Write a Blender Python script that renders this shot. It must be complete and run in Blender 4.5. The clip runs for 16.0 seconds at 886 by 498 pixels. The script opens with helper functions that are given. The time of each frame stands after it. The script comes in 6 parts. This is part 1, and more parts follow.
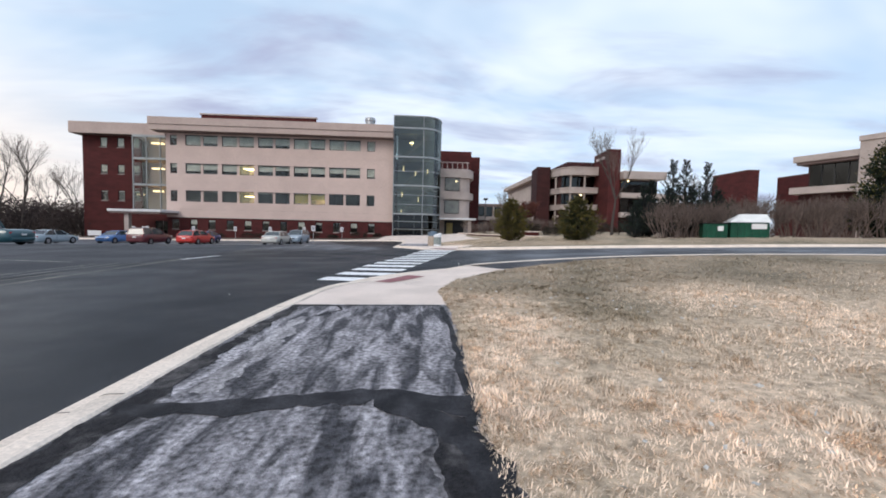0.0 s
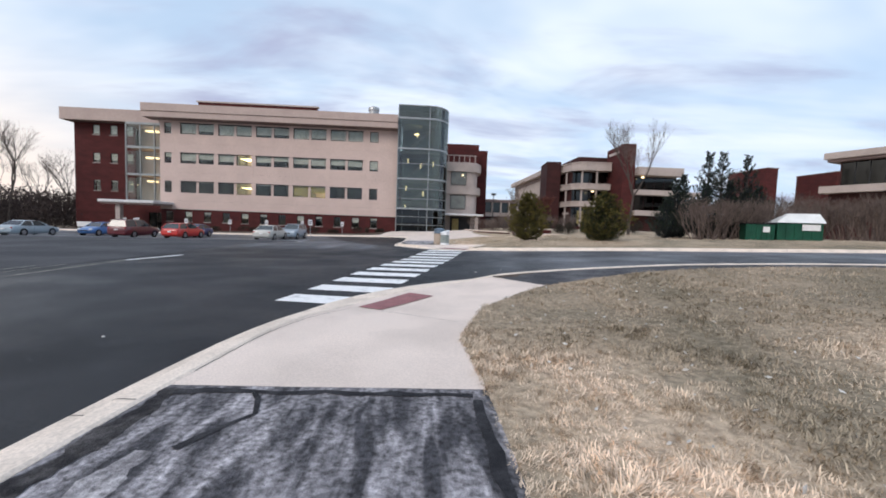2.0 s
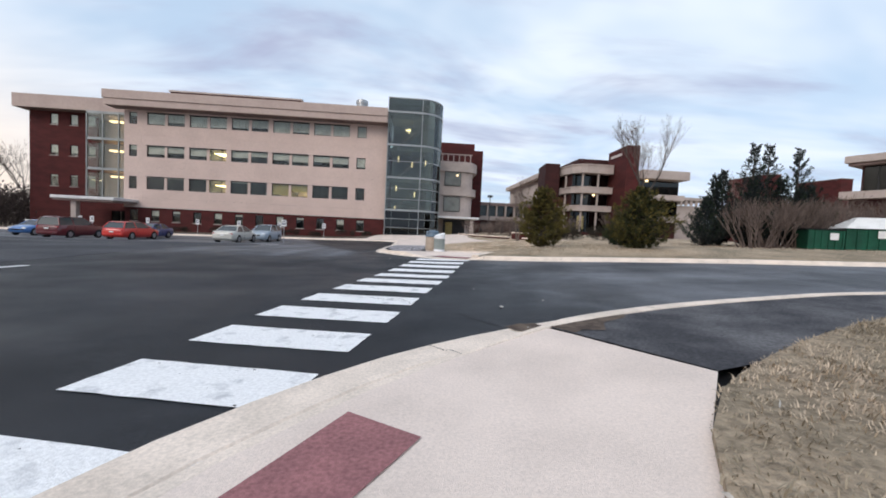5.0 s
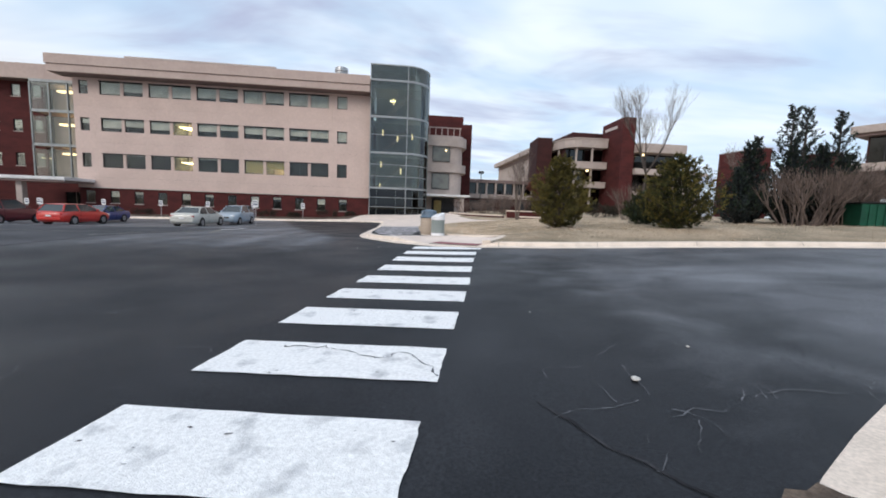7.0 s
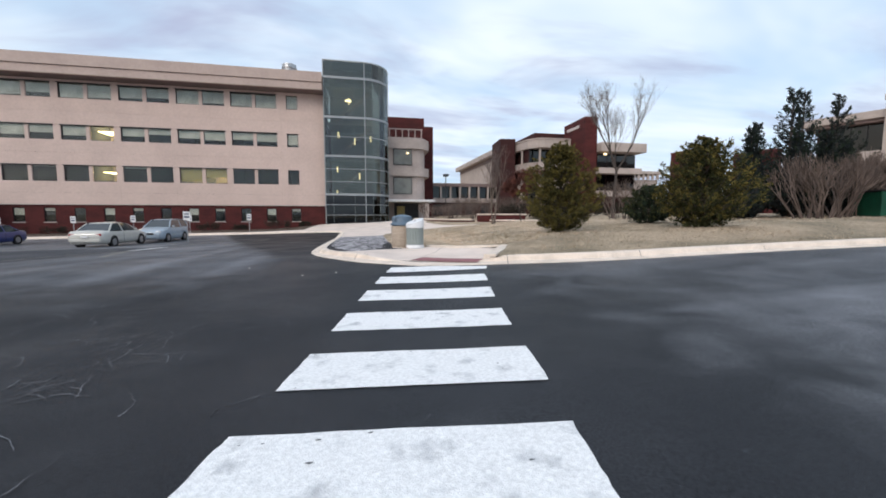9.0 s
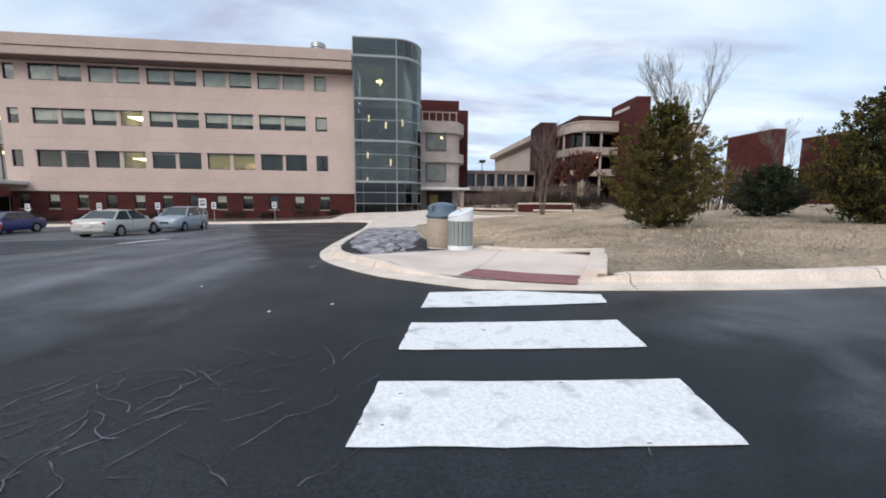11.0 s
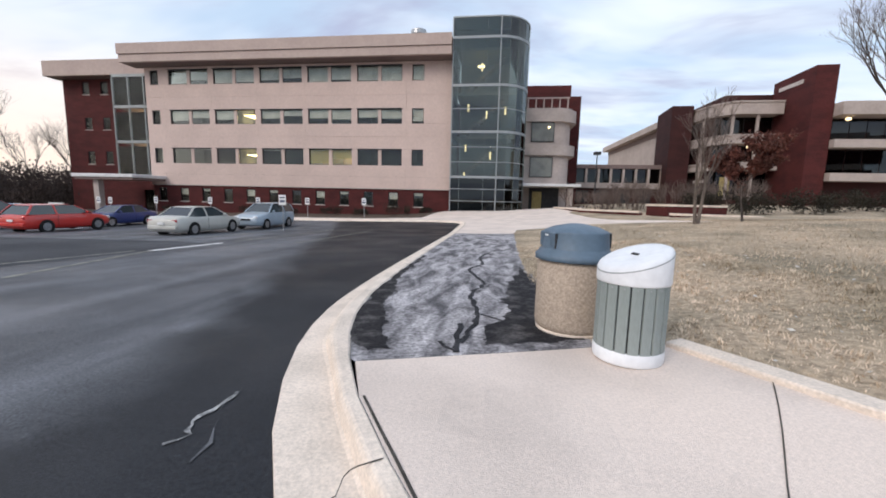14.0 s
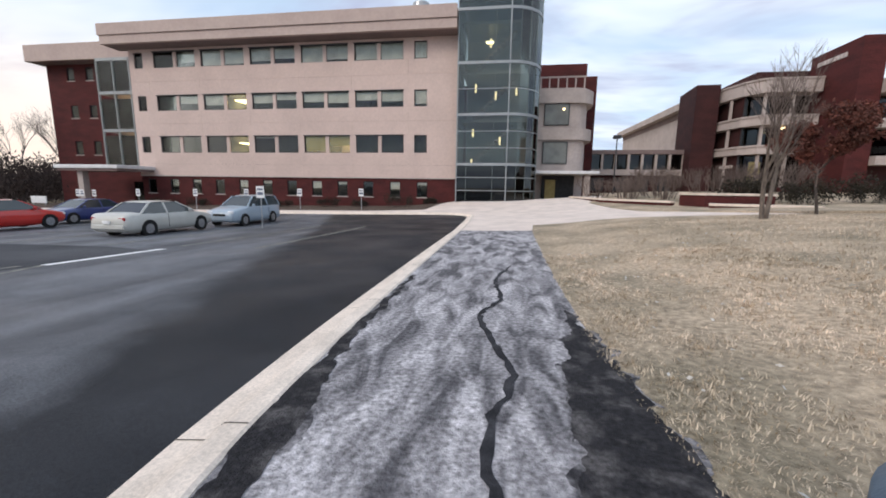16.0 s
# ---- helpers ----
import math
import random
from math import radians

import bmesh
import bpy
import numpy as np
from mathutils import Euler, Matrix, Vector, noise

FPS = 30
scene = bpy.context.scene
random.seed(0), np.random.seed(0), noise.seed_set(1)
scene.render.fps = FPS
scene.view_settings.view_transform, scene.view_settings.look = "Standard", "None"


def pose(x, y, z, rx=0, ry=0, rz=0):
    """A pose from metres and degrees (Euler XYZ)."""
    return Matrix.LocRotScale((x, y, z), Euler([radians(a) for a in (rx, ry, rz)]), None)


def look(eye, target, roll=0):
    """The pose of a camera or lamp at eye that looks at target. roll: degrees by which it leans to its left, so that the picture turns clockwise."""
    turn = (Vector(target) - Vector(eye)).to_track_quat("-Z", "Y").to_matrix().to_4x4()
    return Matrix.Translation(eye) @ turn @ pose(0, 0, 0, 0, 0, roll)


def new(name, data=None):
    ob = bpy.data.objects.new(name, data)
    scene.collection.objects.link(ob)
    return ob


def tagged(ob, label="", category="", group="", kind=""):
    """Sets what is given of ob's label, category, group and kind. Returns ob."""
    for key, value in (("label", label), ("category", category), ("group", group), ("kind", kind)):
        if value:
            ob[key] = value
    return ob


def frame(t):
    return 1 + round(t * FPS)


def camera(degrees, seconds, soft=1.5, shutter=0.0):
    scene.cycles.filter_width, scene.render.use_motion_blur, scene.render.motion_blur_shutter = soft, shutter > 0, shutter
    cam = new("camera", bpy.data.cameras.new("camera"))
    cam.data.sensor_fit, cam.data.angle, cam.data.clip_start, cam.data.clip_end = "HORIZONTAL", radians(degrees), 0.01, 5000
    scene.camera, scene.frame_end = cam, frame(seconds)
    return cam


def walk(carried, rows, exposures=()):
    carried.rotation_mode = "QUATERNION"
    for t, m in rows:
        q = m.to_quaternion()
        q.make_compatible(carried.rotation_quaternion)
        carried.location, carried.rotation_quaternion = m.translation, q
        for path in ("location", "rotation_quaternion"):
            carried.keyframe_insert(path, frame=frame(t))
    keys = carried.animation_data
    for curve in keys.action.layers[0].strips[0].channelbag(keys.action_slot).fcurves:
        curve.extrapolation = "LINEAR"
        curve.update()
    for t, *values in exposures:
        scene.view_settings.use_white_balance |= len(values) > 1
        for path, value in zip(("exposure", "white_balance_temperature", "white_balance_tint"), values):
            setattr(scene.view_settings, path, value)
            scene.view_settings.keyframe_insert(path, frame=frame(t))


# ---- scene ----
cam = camera(97.6, 16.0, 1.8)
PATH = [
    (0, (0.32, 1.218, 1.339), (0.427, 3.212, 1.235), 1.3),
    (0.5, (0.29, 1.981, 1.344), (0.415, 3.966, 1.134), 1.3),
    (1, (0.302, 2.858, 1.338), (0.457, 4.849, 1.222), 1.8),
    (1.5, (0.298, 3.666, 1.329), (0.364, 5.658, 1.161), 1.9),
    (2, (0.235, 4.398, 1.392), (0.323, 6.392, 1.265), 2.1),
    (2.5, (0.225, 5.231, 1.411), (0.295, 7.228, 1.313), 1.6),
    (3, (0.238, 6.077, 1.374), (0.46, 8.064, 1.319), 1.7),
    (3.5, (0.275, 6.915, 1.349), (0.435, 8.906, 1.246), 1.7),
    (4, (0.35, 7.749, 1.315), (0.383, 9.746, 1.206), 1.6),
    (4.2, (0.347, 8.093, 1.257), (0.469, 10.089, 1.217), 2.4),
    (6.3, (0.173, 11.681, 1.208), (0.312, 13.662, 0.977), 3.3),
    (6.5, (0.1, 12.014, 1.206), (0.284, 13.995, 1.008), 3.0),
    (7, (0.002, 12.89, 1.215), (0.209, 14.869, 1.007), 2.1),
    (7.5, (-0.141, 13.82, 1.199), (0.21, 15.784, 1.063), -0.3),
    (8, (-0.24, 14.704, 1.185), (0.152, 16.659, 1.028), -0.3),
    (10.5, (0.014, 19.300, 1.082), (0.384, 21.256, 0.888), 1.1),
    (11, (0.0, 20.118, 1.109), (0.241, 22.09, 0.879), 0.4),
    (11.5, (0.099, 20.938, 1.157), (0.306, 22.916, 0.946), 2.1),
    (12, (0.222, 21.793, 1.194), (0.481, 23.768, 1.022), 1.1),
    (12.5, (0.286, 22.576, 1.271), (0.383, 24.564, 1.077), 1.2),
    (13, (0.284, 23.387, 1.324), (0.172, 25.357, 0.995), 0.6),
    (13.5, (0.249, 24.264, 1.314), (0.111, 26.237, 1.022), -1.7),
    (14, (0.271, 25.102, 1.366), (0.012, 27.068, 1.107), 1.3),
    (14.5, (0.334, 25.984, 1.521), (0.039, 27.941, 1.228), 2.1),
    (15, (0.189, 26.776, 1.467), (-0.119, 28.734, 1.198), 2.0),
    (15.5, (0.1, 27.598, 1.437), (-0.224, 29.561, 1.231), 0.1),
    (16, (0.019, 28.438, 1.432), (-0.278, 30.391, 1.117), 0.8),
]
walk(cam, [(t, look(eye, target, roll)) for t, eye, target, roll in PATH],
     [(0, -0.04, 6360, 9), (2.5, -0.06, 6420, 10), (4.2, -0.10, 6500, 10), (6.3, 0.0, 6480, 8), (11.5, 0.0, 6500, 8), (13, 0.0, 6500, 10), (16, 0.04, 6500, 10)])


# ---- light ----
SUN_AZ, SUN_EL = radians(232), radians(24)          # low western light behind a veil of cloud
world = bpy.data.worlds.new("world")
scene.world = world
world.use_nodes = True


def build_world():
    nt = world.node_tree
    nt.nodes.clear()
    N, L = nt.nodes.new, nt.links.new
    out, bg = N("ShaderNodeOutputWorld"), N("ShaderNodeBackground")
    sky = N("ShaderNodeTexSky")
    sky.sky_type, sky.sun_disc = "NISHITA", False
    sky.sun_elevation, sky.sun_rotation = SUN_EL, SUN_AZ
    sky.air_density, sky.dust_density = 1.0, 2.0
    gain = N("ShaderNodeMix")
    gain.data_type, gain.blend_type = "RGBA", "MULTIPLY"
    gain.inputs["Factor"].default_value = 1.0
    gain.inputs["B"].default_value = (0.11, 0.11, 0.11, 1)
    L(sky.outputs[0], gain.inputs["A"])
    tc, sep = N("ShaderNodeTexCoord"), N("ShaderNodeSeparateXYZ")
    L(tc.outputs["Generated"], sep.inputs[0])
    up = N("ShaderNodeMath")
    up.operation = "ADD"
    up.inputs[1].default_value = 0.16
    L(sep.outputs["Z"], up.inputs[0])
    flat = []
    for axis in ("X", "Y"):
        d = N("ShaderNodeMath")
        d.operation = "DIVIDE"
        L(sep.outputs[axis], d.inputs[0])
        L(up.outputs[0], d.inputs[1])
        flat.append(d)
    comb = N("ShaderNodeCombineXYZ")
    L(flat[0].outputs[0], comb.inputs[0])
    L(flat[1].outputs[0], comb.inputs[1])

    def clouds(scale, rot, stretch, detail, lo, hi):
        mp, nz, rp = N("ShaderNodeMapping"), N("ShaderNodeTexNoise"), N("ShaderNodeMapRange")
        mp.inputs["Rotation"].default_value = (0, 0, rot)
        mp.inputs["Scale"].default_value = stretch
        nz.inputs["Scale"].default_value, nz.inputs["Detail"].default_value = scale, detail
        nz.inputs["Roughness"].default_value, nz.inputs["Distortion"].default_value = 0.55, 0.35
        rp.inputs["From Min"].default_value, rp.inputs["From Max"].default_value = lo, hi
        rp.interpolation_type = "SMOOTHSTEP"
        L(comb.outputs[0], mp.inputs[0])
        L(mp.outputs[0], nz.inputs["Vector"])
        L(nz.outputs["Fac"], rp.inputs["Value"])
        return rp

    def mix(a, b, fac):
        m = N("ShaderNodeMix")
        m.data_type = "RGBA"
        for v, socket in ((a, m.inputs["A"]), (b, m.inputs["B"])):
            if isinstance(v, tuple):
                socket.default_value = (*v, 1)
            else:
                L(v, socket)
        if isinstance(fac, float):
            m.inputs["Factor"].default_value = fac
        else:
            L(fac, m.inputs["Factor"])
        return m.outputs["Result"]

    veil = mix(gain.outputs["Result"], (0.58, 0.74, 0.95), 0.78)
    white = clouds(0.95, 0.35, (0.7, 1.25, 1), 4.0, 0.34, 0.66)
    col = mix(veil, (0.82, 0.895, 1.0), white.outputs[0])
    grey = clouds(1.35, 0.25, (0.6, 1.25, 1), 5.0, 0.47, 0.71)
    col = mix(col, (0.42, 0.455, 0.63), grey.outputs[0])
    # thin bright band low over the horizon, warmer to the west
    low = N("ShaderNodeMapRange")
    low.inputs["From Min"].default_value, low.inputs["From Max"].default_value = 0.38, 0.0
    low.interpolation_type = "SMOOTHSTEP"
    L(sep.outputs["Z"], low.inputs["Value"])
    west = N("ShaderNodeMapRange")
    west.inputs["From Min"].default_value, west.inputs["From Max"].default_value = -0.38, -0.80
    west.interpolation_type = "SMOOTHSTEP"
    L(sep.outputs["X"], west.inputs["Value"])
    both = N("ShaderNodeMath")
    both.operation = "MULTIPLY"
    L(low.outputs[0], both.inputs[0])
    L(west.outputs[0], both.inputs[1])
    col = mix(col, (1.0, 0.85, 0.73), both.outputs[0])
    L(col, bg.inputs["Color"])
    bg.inputs["Strength"].default_value = 1.16
    L(bg.outputs[0], out.inputs[0])


build_world()
sun_lamp = new("sun", bpy.data.lights.new("sun", "SUN"))
sun_lamp.data.energy, sun_lamp.data.angle, sun_lamp.data.color = 1.5, radians(25), (1.0, 0.89, 0.80)
sun_lamp.matrix_world = look((-35, -40, 42), (0, 10, 0))

# ---- materials ----


def material(name, base, other=None, scale=3.0, rough=0.8, bump=0.0, bump_scale=60.0, metal=0.0, fine=40.0, fine_amount=0.25,
             stretch=(1, 1, 1), spec=0.22, island=0.0, coat=0.0, lo=0.4, hi=0.65, bands=None, even=False, warp=0.0):
    """Two tones mixed by a coarse noise, varied by a fine one, with a fine relief."""
    m = bpy.data.materials.new(name)
    m.use_nodes = True
    nt = m.node_tree
    N, L = nt.nodes.new, nt.links.new
    b = nt.nodes["Principled BSDF"]
    b.inputs["Roughness"].default_value, b.inputs["Metallic"].default_value = rough, metal
    b.inputs["Specular IOR Level"].default_value = spec
    b.inputs["Coat Weight"].default_value = coat
    tc, mp = N("ShaderNodeTexCoord"), N("ShaderNodeMapping")
    mp.inputs["Scale"].default_value = stretch
    L(tc.outputs["Object"], mp.inputs[0])
    n1, r1 = N("ShaderNodeTexNoise"), N("ShaderNodeMapRange")
    n1.inputs["Scale"].default_value, n1.inputs["Detail"].default_value, n1.inputs["Distortion"].default_value = scale, 7, warp
    r1.inputs["From Min"].default_value, r1.inputs["From Max"].default_value = lo, hi
    L(mp.outputs[0], n1.inputs["Vector"])
    L(n1.outputs["Fac"], r1.inputs["Value"])
    mx = N("ShaderNodeMix")
    mx.data_type = "RGBA"
    mx.inputs["A"].default_value = (*base, 1)
    mx.inputs["B"].default_value = (*(other or base), 1)
    L(r1.outputs[0], mx.inputs["Factor"])
    n2, r2 = N("ShaderNodeTexNoise"), N("ShaderNodeMapRange")
    n2.inputs["Scale"].default_value, n2.inputs["Detail"].default_value = fine, 7
    r2.inputs["From Min"].default_value, r2.inputs["From Max"].default_value = 0.3, 0.7
    r2.inputs["To Min"].default_value, r2.inputs["To Max"].default_value = 1 - fine_amount, 1 + fine_amount
    L(tc.outputs["Object"] if even else mp.outputs[0], n2.inputs["Vector"])
    L(n2.outputs["Fac"], r2.inputs["Value"])
    ml = N("ShaderNodeMix")
    ml.data_type, ml.blend_type = "RGBA", "MULTIPLY"
    ml.inputs["Factor"].default_value = 1.0
    L(mx.outputs["Result"], ml.inputs["A"])
    L(r2.outputs[0], ml.inputs["B"])
    col = ml.outputs["Result"]
    if bands:                     # broad zones of the lawn, bleached to browned, with ragged limits
        sp, ad, rp = N("ShaderNodeSeparateXYZ"), N("ShaderNodeMath"), N("ShaderNodeValToRGB")
        L(tc.outputs["Object"], sp.inputs[0])
        ad.operation = "MULTIPLY_ADD"
        ad.inputs[1].default_value = 1 / 60
        nb, nm = N("ShaderNodeTexNoise"), N("ShaderNodeMath")
        nb.inputs["Scale"].default_value, nb.inputs["Detail"].default_value = 0.5, 5
        nm.operation = "MULTIPLY_ADD"
        nm.inputs[1].default_value, nm.inputs[2].default_value = 0.10, -0.05
        L(tc.outputs["Object"], nb.inputs["Vector"])
        L(nb.outputs["Fac"], nm.inputs[0])
        L(sp.outputs["Y"], ad.inputs[0])
        L(nm.outputs[0], ad.inputs[2])
        L(ad.outputs[0], rp.inputs[0])
        el = rp.color_ramp.elements
        el[0].position, el[1].position = bands[0][0], bands[-1][0]
        for p, c in bands[1:-1]:
            el.new(p)
        for e, (p, c) in zip(el, bands):
            e.position, e.color = p, (*c, 1)
        mb = N("ShaderNodeMix")
        mb.data_type, mb.blend_type = "RGBA", "MULTIPLY"
        mb.inputs["Factor"].default_value = 1.0
        L(col, mb.inputs["A"])
        L(rp.outputs["Color"], mb.inputs["B"])
        col = mb.outputs["Result"]
    if island:
        geo, hs, r3 = N("ShaderNodeNewGeometry"), N("ShaderNodeHueSaturation"), N("ShaderNodeMapRange")
        r3.inputs["To Min"].default_value, r3.inputs["To Max"].default_value = 1 - island, 1 + island
        L(geo.outputs["Random Per Island"], r3.inputs["Value"])
        L(r3.outputs[0], hs.inputs["Value"])
        L(col, hs.inputs["Color"])
        col = hs.outputs["Color"]
    L(col, b.inputs["Base Color"])
    if bump:
        n3, bp = N("ShaderNodeTexNoise"), N("ShaderNodeBump")
        n3.inputs["Scale"].default_value, n3.inputs["Detail"].default_value = bump_scale, 5
        bp.inputs["Strength"].default_value, bp.inputs["Distance"].default_value = bump, 0.02
        L(tc.outputs["Object"] if even else mp.outputs[0], n3.inputs["Vector"])
        L(n3.outputs["Fac"], bp.inputs["Height"])
        L(bp.outputs[0], b.inputs["Normal"])
    return m


def asphalt(name, dark, pale, zones):
    """Sealed asphalt: faint clouds all over, streaky zones paled by wear and by sky sheen put into the colour, with
    soft ragged limits, fine chippings, uneven sheen.
    """
    m = bpy.data.materials.new(name)
    m.use_nodes = True
    nt = m.node_tree
    N, L = nt.nodes.new, nt.links.new
    b = nt.nodes["Principled BSDF"]
    b.inputs["Specular IOR Level"].default_value = 0.15
    tc = N("ShaderNodeTexCoord")

    def layer(source, size, detail, lo, hi, a=0.0, c=1.0, warp=0.0):
        n, r = N("ShaderNodeTexNoise"), N("ShaderNodeMapRange")
        n.inputs["Scale"].default_value, n.inputs["Detail"].default_value, n.inputs["Distortion"].default_value = size, detail, warp
        r.inputs["From Min"].default_value, r.inputs["From Max"].default_value = lo, hi
        r.inputs["To Min"].default_value, r.inputs["To Max"].default_value = a, c
        L(source, n.inputs["Vector"])
        L(n.outputs["Fac"], r.inputs["Value"])
        return r.outputs[0]

    def maths(op, u, v):
        k = N("ShaderNodeMath")
        k.operation = op
        for q, sock in ((u, k.inputs[0]), (v, k.inputs[1])):
            if isinstance(q, float):
                sock.default_value = q
            else:
                L(q, sock)
        return k.outputs[0]

    obj = tc.outputs["Object"]
    def streaks(size, stretch):
        mp = N("ShaderNodeMapping")
        mp.inputs["Scale"].default_value = stretch
        L(obj, mp.inputs[0])
        return layer(mp.outputs[0], size, 6, 0.40, 0.66, warp=0.4)

    sp = N("ShaderNodeSeparateXYZ")
    L(obj, sp.inputs[0])
    patch = layer(obj, 0.85, 7, 0.46, 0.74, 0.0, 0.55, 0.8)
    sharp = layer(obj, 0.9, 6, 0.3, 0.7, -0.8, 0.8, 0.6)
    wear = maths("MULTIPLY", maths("ADD", streaks(0.16, (1.0, 0.45, 1)), patch), 0.11)
    # zones add real wear and the paleness of sky sheen as colour
    for size, stretch, bias, limits in zones:
        zone = None
        for ax, ay, y0, base, wide in limits:       # a soft ragged limit: ax * x + ay * max(y, y0) + base, from 0 to wide
            v = maths("ADD", maths("MULTIPLY", sp.outputs["X"], ax), maths("MULTIPLY", maths("MAXIMUM", sp.outputs["Y"], y0), ay))
            r = N("ShaderNodeMapRange")
            r.interpolation_type = "SMOOTHSTEP"
            r.inputs["From Min"].default_value, r.inputs["From Max"].default_value = 0.0, wide
            L(maths("ADD", maths("ADD", v, base), maths("MULTIPLY", sharp, 0.35 * wide)), r.inputs["Value"])
            zone = r.outputs[0] if zone is None else maths("MULTIPLY", zone, r.outputs[0])
        own = maths("ADD", maths("MULTIPLY", maths("ADD", streaks(size, stretch), patch), 0.8 - bias), bias)
        wear = maths("MAXIMUM", wear, maths("MULTIPLY", own, zone))
    wear = maths("MINIMUM", wear, 1.0)
    mx = N("ShaderNodeMix")
    mx.data_type = "RGBA"
    mx.inputs["A"].default_value, mx.inputs["B"].default_value = (*dark, 1), (*pale, 1)
    L(wear, mx.inputs["Factor"])
    grit = layer(obj, 55, 7, 0.3, 0.7, 0.62, 1.38)
    speck = layer(obj, 17, 3, 0.70, 0.78, 1.0, 2.1)
    ml = N("ShaderNodeMix")
    ml.data_type, ml.blend_type = "RGBA", "MULTIPLY"
    ml.inputs["Factor"].default_value = 1.0
    L(mx.outputs["Result"], ml.inputs["A"])
    L(maths("MULTIPLY", grit, speck), ml.inputs["B"])
    L(ml.outputs["Result"], b.inputs["Base Color"])
    L(layer(obj, 0.45, 5, 0.35, 0.65, 0.40, 0.58), b.inputs["Roughness"])
    n, bp = N("ShaderNodeTexNoise"), N("ShaderNodeBump")
    n.inputs["Scale"].default_value, n.inputs["Detail"].default_value = 160, 5
    bp.inputs["Strength"].default_value, bp.inputs["Distance"].default_value = 0.25, 0.02
    L(obj, n.inputs["Vector"])
    L(n.outputs["Fac"], bp.inputs["Height"])
    L(bp.outputs[0], b.inputs["Normal"])
    return m


def glowing(name, colour, strength):
    m = bpy.data.materials.new(name)
    m.use_nodes = True
    b = m.node_tree.nodes["Principled BSDF"]
    b.inputs["Base Color"].default_value = (*colour, 1)
    b.inputs["Emission Color"].default_value = (*colour, 1)
    b.inputs["Emission Strength"].default_value = strength
    return m


def glass(name, tint, clear=0.75):
    """A pane: mirror by Fresnel over tinted clear glass."""
    m = bpy.data.materials.new(name)
    m.use_nodes = True
    nt = m.node_tree
    nt.nodes.clear()
    N, L = nt.nodes.new, nt.links.new
    out, gl, tr, mx, fr = (N("ShaderNodeOutputMaterial"), N("ShaderNodeBsdfGlossy"), N("ShaderNodeBsdfTransparent"),
                           N("ShaderNodeMixShader"), N("ShaderNodeFresnel"))
    gl.inputs["Roughness"].default_value = 0.03
    gl.inputs["Color"].default_value = (0.88, 0.92, 0.92, 1)
    tr.inputs["Color"].default_value = (*tint, 1)
    fr.inputs["IOR"].default_value = 1.0 + (1 - clear) * 4
    L(fr.outputs[0], mx.inputs[0])
    L(tr.outputs[0], mx.inputs[1])
    L(gl.outputs[0], mx.inputs[2])
    L(mx.outputs[0], out.inputs[0])
    return m


ASPHALT = asphalt("asphalt_new", (0.0105, 0.012, 0.0155), (0.185, 0.192, 0.212), (
    (0.5, (1.6, 0.16, 1), 0.30, ((-1.0, -0.36, 27.5, -1.75 + 0.36 * 27.5, 1.1), (0.0, 1.0, -99.0, -22.0, 5.0))),       # the worn lane, part of its paleness standing for sky sheen
    (0.35, (0.35, 1.2, 1), 0.22, ((1.0, 0.0, 0.0, -1.3, 5.0), (0.0, 1.0, -99.0, -9.0, 4.0)))))                            # the side road: older tone, with sky sheen put into the colour
ASPHALT_OLD = material("asphalt_old", (0.050, 0.052, 0.059), (0.088, 0.090, 0.099), 0.3, 0.85, 0.4, 160, fine=50, fine_amount=0.3, spec=0.2)
PATH_ASPHALT = material("asphalt_worn", (0.060, 0.059, 0.067), (0.48, 0.455, 0.48), 2.6, 0.88, 0.9, 70, fine=26, fine_amount=0.7,
                        warp=0.7, stretch=(2.3, 0.5, 1), lo=0.40, hi=0.72, spec=0.3, even=True)
PATH_PALE = material("asphalt_bleached", (0.105, 0.10, 0.108), (0.50, 0.475, 0.49), 1.9, 0.88, 0.9, 70, fine=26, fine_amount=0.55,
                     warp=0.8, stretch=(2.0, 0.6, 1), lo=0.36, hi=0.64, spec=0.3, even=True)
PATH_DARK = material("asphalt_side_path", (0.045, 0.045, 0.052), (0.13, 0.128, 0.135), 1.2, 0.88, 0.7, 70, fine=30, fine_amount=0.4, spec=0.3, even=True)
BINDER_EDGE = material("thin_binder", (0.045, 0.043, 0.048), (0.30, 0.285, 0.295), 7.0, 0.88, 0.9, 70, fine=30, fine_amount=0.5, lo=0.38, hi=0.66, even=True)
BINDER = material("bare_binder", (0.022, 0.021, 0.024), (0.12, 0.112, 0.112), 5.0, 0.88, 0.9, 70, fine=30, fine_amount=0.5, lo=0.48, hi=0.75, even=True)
TAR = material("tar_seal", (0.014, 0.014, 0.017), (0.045, 0.044, 0.05), 5, 0.75, 0.5, 90)
CRACK = material("hairline_crack_filler", (0.17, 0.175, 0.19), (0.05, 0.052, 0.058), 2.5, 0.8, 0.4, 60)
CONCRETE = material("concrete", (0.77, 0.655, 0.58), (0.65, 0.553, 0.49), 0.9, 0.85, 0.35, 140, fine=60, fine_amount=0.10)
CONCRETE_OLD = material("concrete_kerb", (0.79, 0.68, 0.585), (0.65, 0.56, 0.48), 2.2, 0.88, 0.25, 90, fine=45, fine_amount=0.14)
JOINT = material("joint_dirt", (0.05, 0.045, 0.04), (0.10, 0.09, 0.08), 8, 0.95)
RED_PAD = material("red_warning_pad", (0.32, 0.145, 0.15), (0.26, 0.12, 0.125), 3, 0.8, 0.3, 120)
